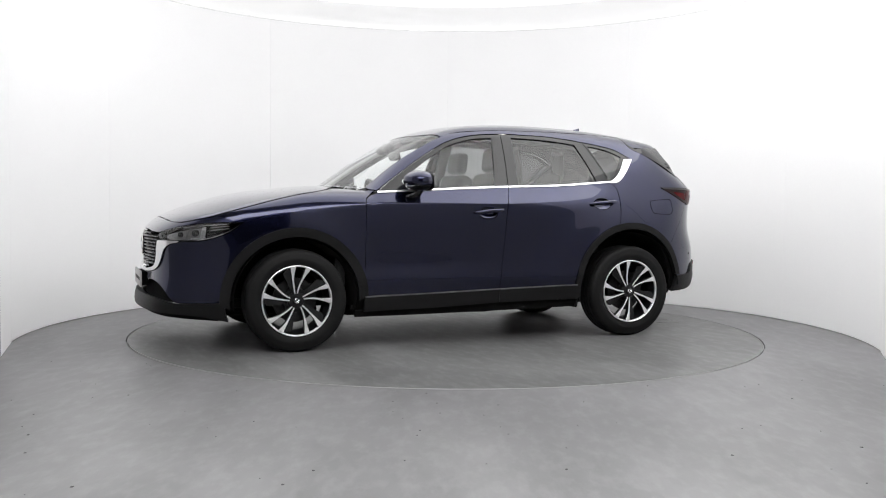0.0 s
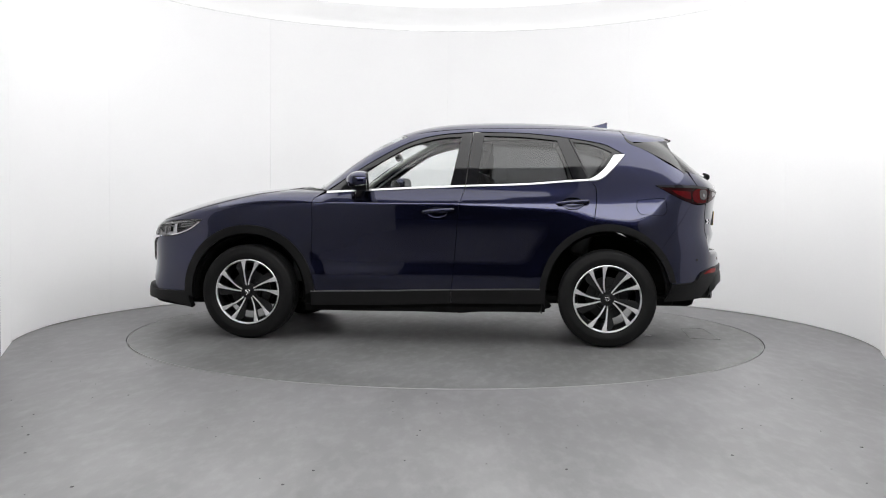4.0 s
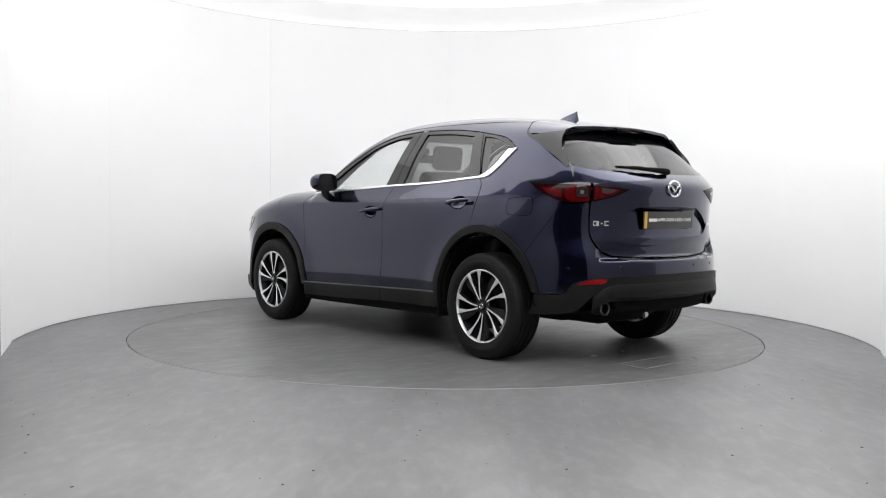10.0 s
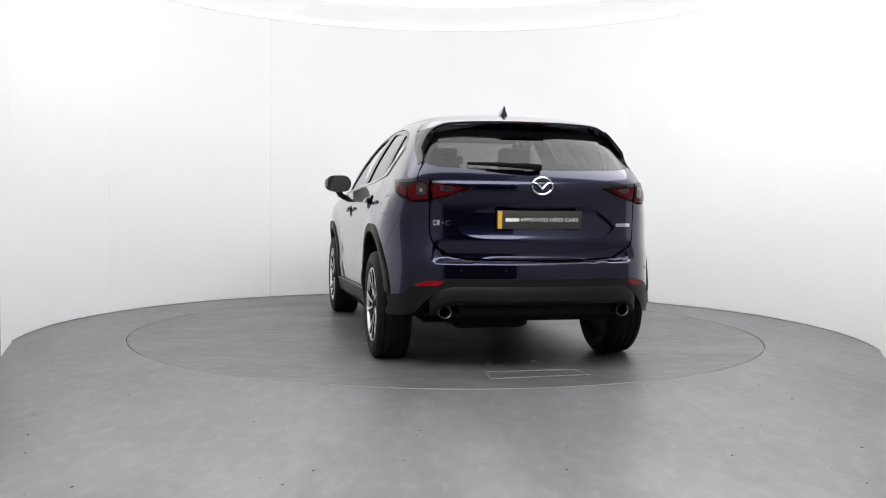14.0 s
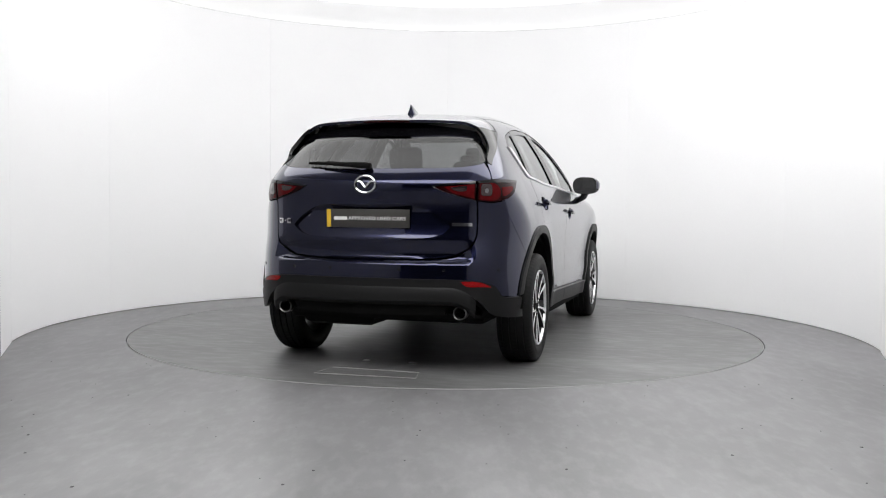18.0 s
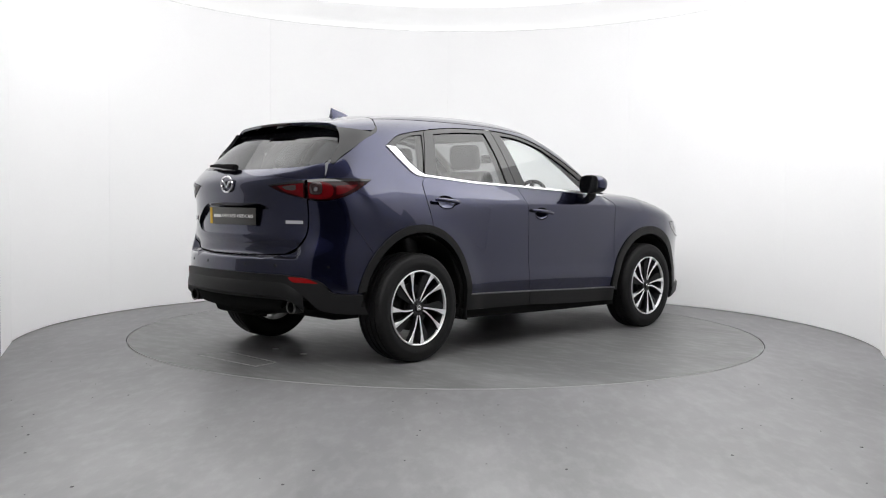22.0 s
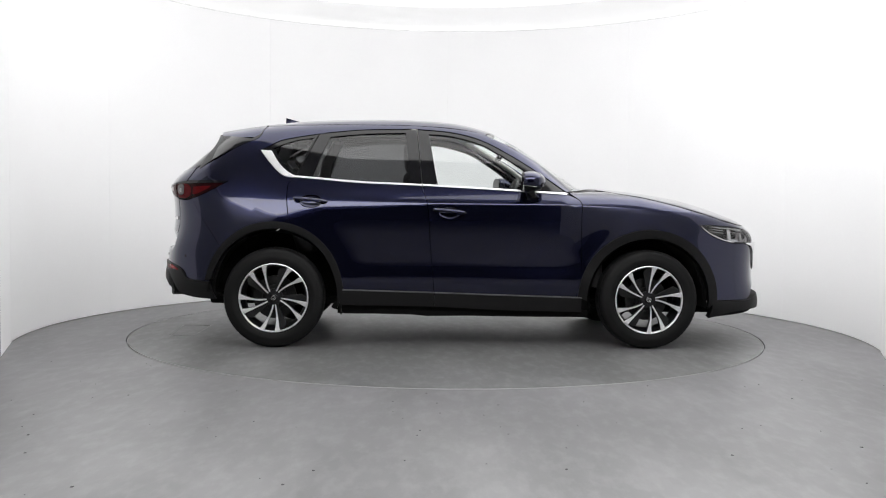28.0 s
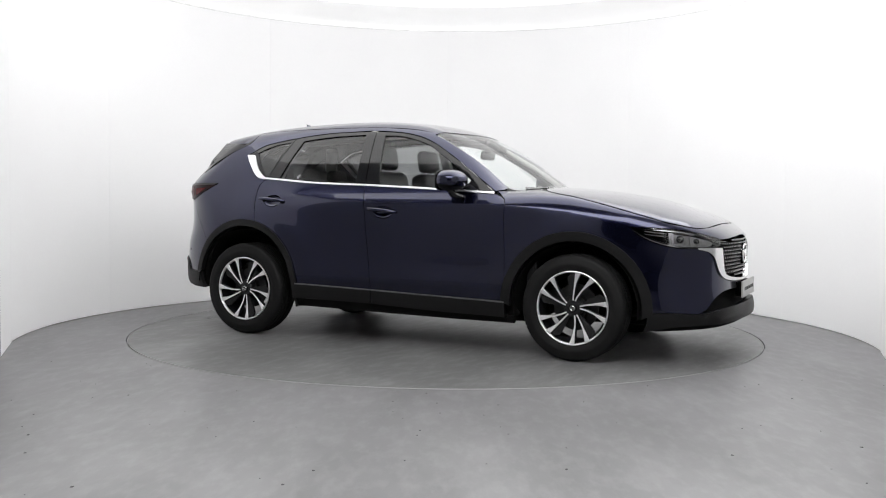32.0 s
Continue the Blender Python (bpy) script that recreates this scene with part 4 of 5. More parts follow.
    g1 = loop([(-0.245, 1.555), (-0.073, 1.54), (0.135, 1.482), (0.257, 1.414), (0.358, 1.352), (0.47, 1.272), (0.56, 1.208)], [(0.56, 1.208), (0.53, 1.16), (0.50, 1.139)], [(0.5, 1.138), (0.124, 1.159), (-0.183, 1.177)], [(-0.183, 1.177), (-0.203, 1.288), (-0.224, 1.42), (-0.245, 1.555)])
    g2 = loop([(-0.972, 1.524), (-0.827, 1.541), (-0.661, 1.555), (-0.418, 1.563)], [(-0.418, 1.563), (-0.4, 1.412), (-0.385, 1.185)], [(-0.385, 1.183), (-0.896, 1.210), (-1.092, 1.224)], [(-1.092, 1.224), (-1.034, 1.375), (-0.972, 1.524)])
    g3 = loop([(-1.376, 1.433), (-1.300, 1.468), (-1.199, 1.500), (-1.089, 1.515)], [(-1.089, 1.515), (-1.145, 1.38), (-1.206, 1.238)], [(-1.206, 1.238), (-1.244, 1.262), (-1.311, 1.336), (-1.376, 1.433)])
    s1 = loop([(-0.330, 1.587), (-0.072, 1.564), (0.136, 1.509), (0.34, 1.403), (0.541, 1.275), (0.75, 1.124)], [(0.75, 1.122), (0.431, 1.139), (0.124, 1.156), (-0.293, 1.176)], [(-0.293, 1.176), (-0.330, 1.587)])
    s2 = loop([(-0.299, 1.176), (-0.733, 1.192), (-1.058, 1.217), (-1.205, 1.228)], [(-1.205, 1.228), (-1.052, 1.541)], [(-1.052, 1.541), (-1.0, 1.551), (-0.745, 1.578), (-0.494, 1.586), (-0.336, 1.588)], [(-0.336, 1.588), (-0.299, 1.176)])
    s3 = loop([(-1.211, 1.230), (-1.264, 1.258), (-1.329, 1.319), (-1.392, 1.412)], [(-1.392, 1.412), (-1.455, 1.418)], [(-1.455, 1.418), (-1.402, 1.450), (-1.323, 1.490), (-1.2, 1.517), (-1.058, 1.542)], [(-1.058, 1.542), (-1.211, 1.230)])
    for name, s, g, doors, pane in (("front_window_frame", s1, g1, doors1, PANE), ("rear_window_frame", s2, g2, doors2, PRIVACY)):
        a = panel(name, side_chart, s, GLOSS, doors[0], holes=[g], off=-0.004, depth=0.02)
        mirrored(a, doors[1])
        b = panel("window_pane", side_chart, g, pane, doors[0], off=-0.012, depth=0.004, label="clear front side window" if pane is PANE else "dark tinted rear side window")
        mirrored(b, doors[1])
    pair("quarter_window_frame", side_chart, s3, GLOSS, car, holes=[g3], off=-0.004, depth=0.02)
    pair("quarter_window", side_chart, g3, PRIVACY, car, off=-0.01, depth=0.004, label="small dark tinted quarter window")
    # chrome belt strips and quarter sweep
    for doors, run in ((doors1, belt[:4]), (doors2, [(-0.299, 1.171)] + belt[4:])):
        strip = loop([(u, v - 0.006) for u, v in run], [(u, v + 0.0065) for u, v in run[::-1]])
        a = panel("belt_trim", side_chart, strip, BRIGHT, doors[0], off=0.006, depth=0.012, label="bright chrome belt trim")
        mirrored(a, doors[1])
    sweep = loop([(-1.212, 1.229), (-1.264, 1.256), (-1.329, 1.317), (-1.390, 1.409)], [(-1.390, 1.409), (-1.469, 1.414)], [(-1.469, 1.414), (-1.391, 1.317), (-1.304, 1.235), (-1.238, 1.218), (-1.212, 1.217)])
    pair("quarter_trim", side_chart, sweep, BRIGHT, car, off=0.008, depth=0.015, label="broad chrome sweep behind the quarter window")
    # door handles: bowl, bar, lock end
    for doors, (hx, hz), ring in ((doors1, front_handle, scoop1), (doors2, rear_handle, scoop2)):
        y = float(side_chart(np.array([hx]), np.array([hz]))[0][1])
        n = skin_normal(np.array([[hx, y, hz]]))[0]
        tilt = math.degrees(math.atan2(n[2], n[1]))
        bm = bmesh.new()
        bmesh.ops.create_uvsphere(bm, u_segments=28, v_segments=14, radius=1)
        bmesh.ops.delete(bm, geom=[v for v in bm.verts if v.co.z > 0.02], context="VERTS")
        bmesh.ops.transform(bm, matrix=pose(hx, y - 0.001, hz - 0.004, tilt, 0, 0) @ Matrix.Rotation(radians(-90), 4, "X") @ Matrix.Diagonal((0.082, 0.05, 0.03, 1)), verts=bm.verts)
        for f in bm.faces:
            f.normal_flip()
        a = part("handle_bowl", bm, PAINT, doors[0])
        mirrored(a, doors[1])
        path = [(hx - 0.118, 0.012, 0.017), (hx - 0.105, 0.026, 0.017), (hx - 0.04, 0.03, 0.013), (hx + 0.04, 0.03, 0.006), (hx + 0.096, 0.024, -0.002), (hx + 0.114, 0.006, -0.004)]
        bm = tube([(px, y + py, hz + pz) for px, py, pz in path], [0.009, 0.0125, 0.0135, 0.0135, 0.0125, 0.008], 12)
        a = part("door_handle", bm, PAINT, doors[0], "navy bar door handle")
        mirrored(a, doors[1])
    a = part("sensor_button", lathe([(0, 0.004), (0.006, 0.004), (0.006, -0.004)], 12, pose(front_handle[0] - 0.085, 0.9325, front_handle[1] + 0.018, 0, 0, 0)), SATIN, doors1[0])
    mirrored(a, doors1[1])
    build_tail(car)


def moulding(name, chart, us, section, mat, parent, label="", droop=lambda u: 0.0):
    """A solid strip along a chart whose section is given as (z, height over the skin)."""
    bm = bmesh.new()
    rows = []
    for k, u in enumerate(us):
        p = chart(np.full(len(section), float(u)), np.array([z - droop(u) for z, o in section]))
        n = skin_normal(p)
        n[:, 2] = 0
        fade = min(1.0, (min(k, len(us) - 1 - k) + 0.25) / 2.25)
        rows.append([bm.verts.new(q) for q in p + n * (np.array([o for z, o in section]) * fade)[:, None]])
    c = len(section)
    for a, b in zip(rows, rows[1:]):
        for i in range(c):
            bm.faces.new((a[i], a[(i + 1) % c], b[(i + 1) % c], b[i]))
    bm.faces.new(rows[0])
    bm.faces.new(rows[-1])
    bmesh.ops.recalc_face_normals(bm, faces=bm.faces)
    return part(name, bm, mat, parent, label, smooth=35)


def round_front(points):
    """Places (degrees, z) round the nose of points (x, y) of the upper skin."""
    p = top_chart(np.array([float(a) for a, b in points]), np.array([float(b) for a, b in points]))
    return [(math.degrees(math.atan2(q[1], q[0] - 1.2)), float(q[2])) for q in p]


def flip_over(ob):
    """Turns a left flank panel into a right one."""
    me = ob.data
    turned = {lp.vertex_index: Vector(c.vector) for lp, c in zip(me.loops, me.corner_normals)}
    me.transform(Matrix.Diagonal((1, -1, 1, 1)))
    me.flip_normals()
    me.normals_split_custom_set_from_vertices([(turned[i].x, -turned[i].y, turned[i].z) if i in turned else (0, 0, 1) for i in range(len(me.vertices))])


def twin_tree(ob, parent):
    """The twin of a part with its own pieces."""
    kids = list(ob.children)
    a = mirrored(ob, parent)
    for k in kids:
        mirrored(k, a)
    return a


def oval_emblem(car, at, yaw, size):
    """A plain oval ring with a bent bar across it."""
    bm = bmesh.new()
    n = 40
    ring = [(0.062 * size * math.cos(2 * math.pi * i / n), 0.049 * size * math.sin(2 * math.pi * i / n)) for i in range(n)]
    m = pose(*at, 0, 0, yaw)
    tube([m @ Vector((x, 0, z)) for x, z in ring + ring[:2]], 0.0066 * size, 8, bm)
    arms = [(-0.052, 0.018), (-0.03, 0.014), (-0.012, -0.006), (0, -0.018), (0.012, -0.006), (0.03, 0.014), (0.052, 0.018)]
    tube([m @ Vector((x * size, 0, z * size)) for x, z in arms], [0.004 * size, 0.007 * size, 0.007 * size, 0.007 * size, 0.007 * size, 0.007 * size, 0.004 * size], 8, bm)
    return part("emblem", bm, CHROME, car, "plain chrome oval emblem")


def build_spoiler(car):
    """Roof spoiler: painted skin that runs on from the roof over the rear window, with a brake lamp under its edge."""
    na, nx = 56, 14
    rows = {}
    for side in (0, 1):
        for i in range(na + 1):
            deg = 19 + 142 * i / na
            off = abs(90 - deg)
            lead = (-1.469 + 0.026 * (off / 61) ** 2 if off <= 61 else -1.443 - 0.049 * (off - 61) / 10) - 0.004 * side - 0.007 * min(1, off / 20)
            tip = -1.862 + 0.105 * (off / 71) ** 2.5 + 0.003 * side
            x = lead + (tip - lead) * np.arange(nx + 1) / nx
            a = radians(deg)
            p = cast(np.c_[x, np.zeros(nx + 1), np.full(nx + 1, 1.3)], np.tile((0.0, math.cos(a), math.sin(a)), (nx + 1, 1)), 1.0, False)
            n = skin_normal(p, False)
            t = np.arange(nx + 1) / nx
            sink = 0.004 + 0.075 * t * (1 - t) + 0.016 * t if side else 0.003 * np.maximum(0, t - 0.9) / 0.1
            rows[side, i] = p - n * np.broadcast_to(sink, t.shape)[:, None]
    bm = bmesh.new()
    vs = {k: [bm.verts.new(q) for q in v] for k, v in rows.items()}
    for i in range(na):
        for k in range(nx):
            bm.faces.new((vs[0, i][k], vs[0, i][k + 1], vs[0, i + 1][k + 1], vs[0, i + 1][k]))
            bm.faces.new((vs[1, i][k], vs[1, i + 1][k], vs[1, i + 1][k + 1], vs[1, i][k + 1])).material_index = 1
        for k in (0, nx):
            bm.faces.new((vs[0, i][k], vs[0, i + 1][k], vs[1, i + 1][k], vs[1, i][k]))
    for i in (0, na):
        for k in range(nx):
            bm.faces.new((vs[0, i][k], vs[0, i][k + 1], vs[1, i][k + 1], vs[1, i][k]))
    bmesh.ops.recalc_face_normals(bm, faces=bm.faces)
    sp = part("spoiler", bm, [PAINT, GLOSS], car, "navy roof spoiler with black underside", smooth=40)
    bm = bmesh.new()
    pts = []
    for i in range(13):
        y = -0.15 + 0.3 * i / 12
        x = -1.862 + 0.22 * y * y
        pts.append((x - 0.001, y, float(ROOF(x) - CROWN(x) * y * y) - 0.014))
    tube(pts, 0.008, 8, bm)
    part("brake_light", bm, RED_DARK, sp, "slim dark red high brake light")


def build_tail(car):
    W = DEGREE
    lamp_in_top = [(36.0, 1.171), (28.7, 1.157), (22.6, 1.143)]
    lamp_in_low = [(22.6, 1.143), (26.6, 1.109), (32.4, 1.079), (36.0, 1.064)]
    side = [(36.6, 1.058), (36.9, 0.944), (36.4, 0.843), (33.3, 0.765), (28.6, 0.722)]
    half = loop([(0, 1.247), (18, 1.249), (32, 1.258), (39.5, 1.278), (41.6, 1.29)], [(41.6, 1.29), (42.3, 1.235), (41.9, 1.188)], [(41.9, 1.188), (38.5, 1.18), (36.6, 1.177), (28.7, 1.161), (22.1, 1.145)], [(22.1, 1.142), (26.6, 1.105), (32.4, 1.075), (36.6, 1.058)], side, [(28.6, 0.72), (14, 0.706), (0, 0.704)], wide=W)
    recess = both(loop([(0, 1.033), (9, 1.033), (15.8, 1.031), (20.7, 1.006), (25.9, 0.949), (28.7, 0.902)], [(28.7, 0.902), (25.4, 0.856), (20.2, 0.834), (10, 0.829), (0, 0.828)], wide=W))
    gate = panel("tailgate", tail_chart, both(half), PAINT, car, holes=[recess], depth=0.045, step=0.025, label="closed navy tailgate with plate recess")
    panel("plate_recess", tail_chart, recess, PAINT, gate, depth=0.004, step=0.014, lean=((0.82, 0.006), (0.845, 0.012), (0.995, 0.03), (1.035, 0.0)))
    # rear glass and its black band
    ring = both(loop([(0, 1.463), (15, 1.461), (28.7, 1.456), (38, 1.448), (45.5, 1.43)], [(45.5, 1.43), (45.8, 1.385), (44.5, 1.335), (42.0, 1.293)], [(42.0, 1.293), (38, 1.277), (31, 1.26), (18, 1.253), (0, 1.251)], wide=W))
    panel("rear_window", tail_chart, ring, REAR_PANE, gate, off=-0.004, depth=0.004, label="dark tinted rear window")
    band = both(loop([(0, 1.56), (18, 1.555), (33, 1.535), (47, 1.50)], [(47, 1.50), (46.4, 1.434), (45.5, 1.433)], [(45.5, 1.433), (38, 1.451), (28.7, 1.459), (15, 1.464), (0, 1.466)], wide=W))
    panel("window_band", tail_chart, band, GLOSS, gate, off=-0.006, depth=0.02)
    # bumper
    half = loop([(0, 0.697), (14, 0.699), (28.9, 0.713), (33.9, 0.758), (36.9, 0.84), (37.4, 0.944), (37.2, 1.053)], [(37.2, 1.053), (42.4, 1.046), (46.0, 1.055)], [(46.0, 1.055), (51, 0.92), (56, 0.80), (59.6, 0.705)], [(59.6, 0.705), (57.4, 0.64), (56.0, 0.585), (55.2, 0.53), (54.8, 0.47)], [(54.8, 0.47), (45.6, 0.484)], [(45.6, 0.484), (43.2, 0.53), (40.4, 0.562), (31, 0.588), (14, 0.591), (0, 0.592)], wide=W)
    bumper = panel("rear_bumper", tail_chart, both(half), PAINT, car, step=0.025, label="navy rear bumper over black cladding")
    half = loop([(0, 0.594), (14, 0.593), (31, 0.589), (40.4, 0.562), (43.2, 0.53), (45.6, 0.482), (55.0, 0.468)], [(55.0, 0.468), (55.6, 0.4), (57, 0.345)], [(57, 0.345), (48, 0.355), (42.5, 0.372)], [(42.5, 0.372), (40.2, 0.395), (36.9, 0.457), (32.9, 0.498), (23.2, 0.514), (0, 0.52)], wide=W)
    panel("bumper_cladding", tail_chart, both(half), CLAD, bumper, off=0.012, depth=0.03, label="black grained plastic bumper cladding")
    # matt black sheet stands in for the shaded recess under the bumper
    half = loop([(0, 0.52), (23.2, 0.514), (32.9, 0.498), (36.9, 0.457), (40.2, 0.395), (42.5, 0.372)], [(42.5, 0.372), (39.5, 0.39), (38.3, 0.425), (33, 0.438), (27.7, 0.425), (26.5, 0.372), (25, 0.362), (0, 0.356)], wide=W)
    panel("diffuser", tail_chart, both(half), DARK, bumper, off=-0.035, depth=0.05)
    half = loop([(0, 0.36), (25, 0.364), (36, 0.354), (48, 0.358), (56, 0.35)], [(56, 0.335), (40, 0.325), (20, 0.315), (0, 0.31)], wide=W)
    panel("rear_undertray", tail_chart, both(half), DARK, bumper, off=-0.06, depth=0.1)
    moulding("diffuser_inset", tail_chart, np.linspace(-36, 36, 61), [(0.548, 0.0105), (0.532, 0.017), (0.492, 0.021), (0.462, 0.021), (0.448, 0.008), (0.432, -0.03), (0.52, -0.03)], CLAD, bumper, "raised black plastic panel between the exhaust tips", lambda u: 0.075 * max(0.0, (abs(u) - 27) / 9) ** 2)
    a = panel("rear_reflector", tail_chart, loop([(31.2, 0.579), (34, 0.579), (37.2, 0.573), (40.6, 0.547)], [(40.6, 0.543), (37, 0.546), (32.8, 0.55), (31.2, 0.579)], wide=W), RED_BRIGHT, bumper, off=0.0145, depth=0.012, step=0.02, label="red rear reflector")
    mirrored(a)
    for u in (12, 26, 44):
        for s in (1, -1):
            p = tail_chart(np.array([float(u * s)]), np.array([0.645]))
            n = skin_normal(p)[0]
            part("parking_sensor", lathe([(0, 0.003), (0.009, 0.002), (0.0105, 0.0), (0.0105, -0.008)], 16, pose(*p[0], 0, 0, math.degrees(math.atan2(n[1], n[0])) - 90)), GLOSS, bumper)
    # tail lamps: outer unit on the flank, inner unit on the gate
    outer = loop([(37.0, 1.174), (42.6, 1.182), (50, 1.186), (58.4, 1.184)], [(58.4, 1.184), (53.7, 1.124), (48.4, 1.076), (45.5, 1.062), (42.4, 1.054), (37.0, 1.063)], [(37.0, 1.063), (37.0, 1.174)], wide=W)
    lamp = panel("tail_lamp", tail_chart, outer, RED_DARK, car, off=0.004, depth=0.03, step=0.02, label="dark red wraparound tail lamp")
    panel("lamp_block", tail_chart, loop([(37.4, 1.166), (40.5, 1.168), (43.6, 1.158), (45.2, 1.13), (45.0, 1.085), (43, 1.062), (40, 1.062), (37.4, 1.068)], [(37.4, 1.068), (37.4, 1.166)], wide=W), RED, lamp, holes=[oval(39.75, 1.124, 2.15, 0.038, 28, 4.0)], off=0.0055, depth=0.004, step=0.02, label="bright red lamp block")
    panel("clear_lens", tail_chart, oval(39.75, 1.124, 2.0, 0.035, 28, 4.0), SMOKE, lamp, off=0.007, depth=0.004, step=0.015, label="smoked clear lamp lens")
    panel("light_core", tail_chart, oval(39.7, 1.12, 0.6, 0.012, 20, 3.0), LAMP_GREY, lamp, off=0.0082, depth=0.003, step=0.01)
    panel("red_band", tail_chart, loop([(46.2, 1.142), (50, 1.147), (53.2, 1.15)], [(53.2, 1.15), (52, 1.128), (48.5, 1.095), (46.2, 1.088)], [(46.2, 1.088), (46.2, 1.142)], wide=W), RED, lamp, off=0.0055, depth=0.004, step=0.02)
    panel("lamp_brow", tail_chart, loop([(37.0, 1.176), (42.6, 1.184), (50, 1.188), (58.8, 1.186)], [(57.6, 1.172), (50, 1.169), (42.6, 1.166), (37.0, 1.16)], wide=W), GLOSS, lamp, off=0.007, depth=0.01, step=0.02)
    twin_tree(lamp, car)
    inner = loop(lamp_in_top, lamp_in_low, [(36.0, 1.064), (36.0, 1.171)], wide=W)
    for s in (1, -1):
        f = [(u * s, v) for u, v in inner]
        lamp = panel("gate_lamp", tail_chart, f, RED_DARK, car, off=0.004, depth=0.03, step=0.02, label="dark red inner tail lamp on the tailgate")
        panel("red_band", tail_chart, [(u * s, v) for u, v in loop([(35.6, 1.155), (30, 1.145), (26.2, 1.138)], [(26.2, 1.138), (29, 1.105), (33, 1.085), (35.6, 1.073)], [(35.6, 1.073), (35.6, 1.155)], wide=W)], RED, lamp, off=0.0055, depth=0.004, step=0.02)
        panel("clear_lens", tail_chart, [(u * s, v) for u, v in loop([(33.2, 1.146), (29.8, 1.14), (28.0, 1.134)], [(28.0, 1.134), (29.4, 1.118), (31.6, 1.112), (33.2, 1.118)], [(33.2, 1.118), (33.2, 1.146)], wide=W)], SMOKE, lamp, off=0.007, depth=0.004, step=0.012)
        panel("lamp_brow", tail_chart, [(u * s, v) for u, v in loop([(36, 1.173), (28.7, 1.159), (22.4, 1.144)], [(22.9, 1.139), (28.7, 1.148), (36.0, 1.157)], wide=W)], GLOSS, lamp, off=0.007, depth=0.01, step=0.02)
    oval_emblem(car, Vector((-2.23, 0.0, 1.151)), 90, 1.03)
    # rear plate with its words
    pl = part("rear_plate", box((0.008, 0.535, 0.111), (-2.187, 0, 0.946), 0.002), PLATE, car, "black show plate with white capitals and a yellow edge")
    pl.matrix_basis = Matrix.Translation((-2.189, 0, 0.946)) @ Matrix.Rotation(radians(-2), 4, "Y") @ Matrix.Translation((2.189, 0, -0.946))
    part("plate_edge", box((0.004, 0.026, 0.107), (-2.1925, 0.249, 0.946), 0.001, 1), YELLOW, pl, "yellow plate edge")
    part("word_bar", box((0.003, 0.085, 0.02), (-2.1925, 0.172, 0.946)), LETTER, pl, "plain white bar in place of a name")
    word = bpy.data.curves.new("plate_words", "FONT")
    word.body, word.size, word.align_x, word.align_y, word.extrude = "APPROVED USED CARS", 0.0405, "CENTER", "CENTER", 0.001
    tmp = bpy.data.objects.new("plate_words", word)
    scene.collection.objects.link(tmp)
    me = bpy.data.meshes.new_from_object(tmp.evaluated_get(bpy.context.evaluated_depsgraph_get()))
    bpy.data.objects.remove(tmp)
    wide = max(v.co.x for v in me.vertices) - min(v.co.x for v in me.vertices)
    me.transform(Matrix.Translation((-2.193, -0.062, 0.946)) @ Matrix(((0, 0, -1, 0), (-1, 0, 0, 0), (0, 1, 0, 0), (0, 0, 0, 1))) @ Matrix.Diagonal((0.368 / wide, 0.74, 1, 1)))
    me.materials.append(LETTER)
    hang("plate_words", me, pl, "white capitals")
    # model badges as plain bars
    for u0, u1, z, h in ((37.0 - 1.2, 33.6, 0.925, 0.032), (33.1, 32.3, 0.925, 0.008), (31.8, 29.9, 0.925, 0.032), (-28.9, -35.4, 0.916, 0.02)):
        if h > 0.03:
            n = 2 if u0 > 34 else 1
            for i in range(n):
                a, b = u0 + (u1 - u0) * i / n, u0 + (u1 - u0) * (i + 0.86) / n
                panel("badge_bar", tail_chart, loop([(a, z + h / 2), (b, z + h / 2)], [(b, z - h / 2), (a, z - h / 2)], wide=W), CHROME, gate, holes=[loop([(a + (b - a) * 0.25, z + h * 0.26), (b, z + h * 0.26)], [(b + (a - b) * 0.02, z - h * 0.26), (a + (b - a) * 0.25, z - h * 0.26)], wide=W)] if i == 0 else (), off=0.004, depth=0.004, step=0.01)
        else:
            panel("badge_bar", tail_chart, loop([(u0, z + h / 2), (u1, z + h / 2)], [(u1, z - h / 2), (u0, z - h / 2)], wide=W), CHROME, gate, off=0.004, depth=0.004, step=0.01)
    # exhaust tips
    for s in (1, -1):
        tip = part("exhaust_tip", lathe([(0.0405, -0.06), (0.0405, 0.055), (0.039, 0.06), (0.036, 0.06), (0.0345, 0.055), (0.0345, -0.05), (0, -0.05)], 32, pose(-2.075, 0.568 * s, 0.388, 0, 0, 90)), [STEEL], car, "round chrome exhaust tip")
        part("tip_ring", lathe([(0.0415, 0.05), (0.0415, 0.0605), (0.038, 0.0635), (0.0345, 0.0605), (0.0345, 0.05)], 32, pose(-2.075, 0.568 * s, 0.388, 0, 0, 90), closed=True), TIP, tip, "dull chrome rim")
        part("tailpipe", tube([(-2.06, 0.568 * s, 0.388), (-1.9, 0.55 * s, 0.36), (-1.75, 0.5 * s, 0.34)], 0.03, 12), DARK, car)
    # rear wiper
    arm = part("rear_wiper", tube([(-2.165, -0.01, 1.262), (-2.172, 0.06, 1.268), (-2.155, 0.2, 1.275), (-2.125, 0.32, 1.28)], [0.021, 0.019, 0.013, 0.009], 10), DARK, car, "black rear wiper arm and blade")
    part("blade", tube([(-2.155, 0.08, 1.272), (-2.135, 0.25, 1.28), (-2.085, 0.43, 1.284)], [0.009, 0.013, 0.008], 8), DARK, arm)
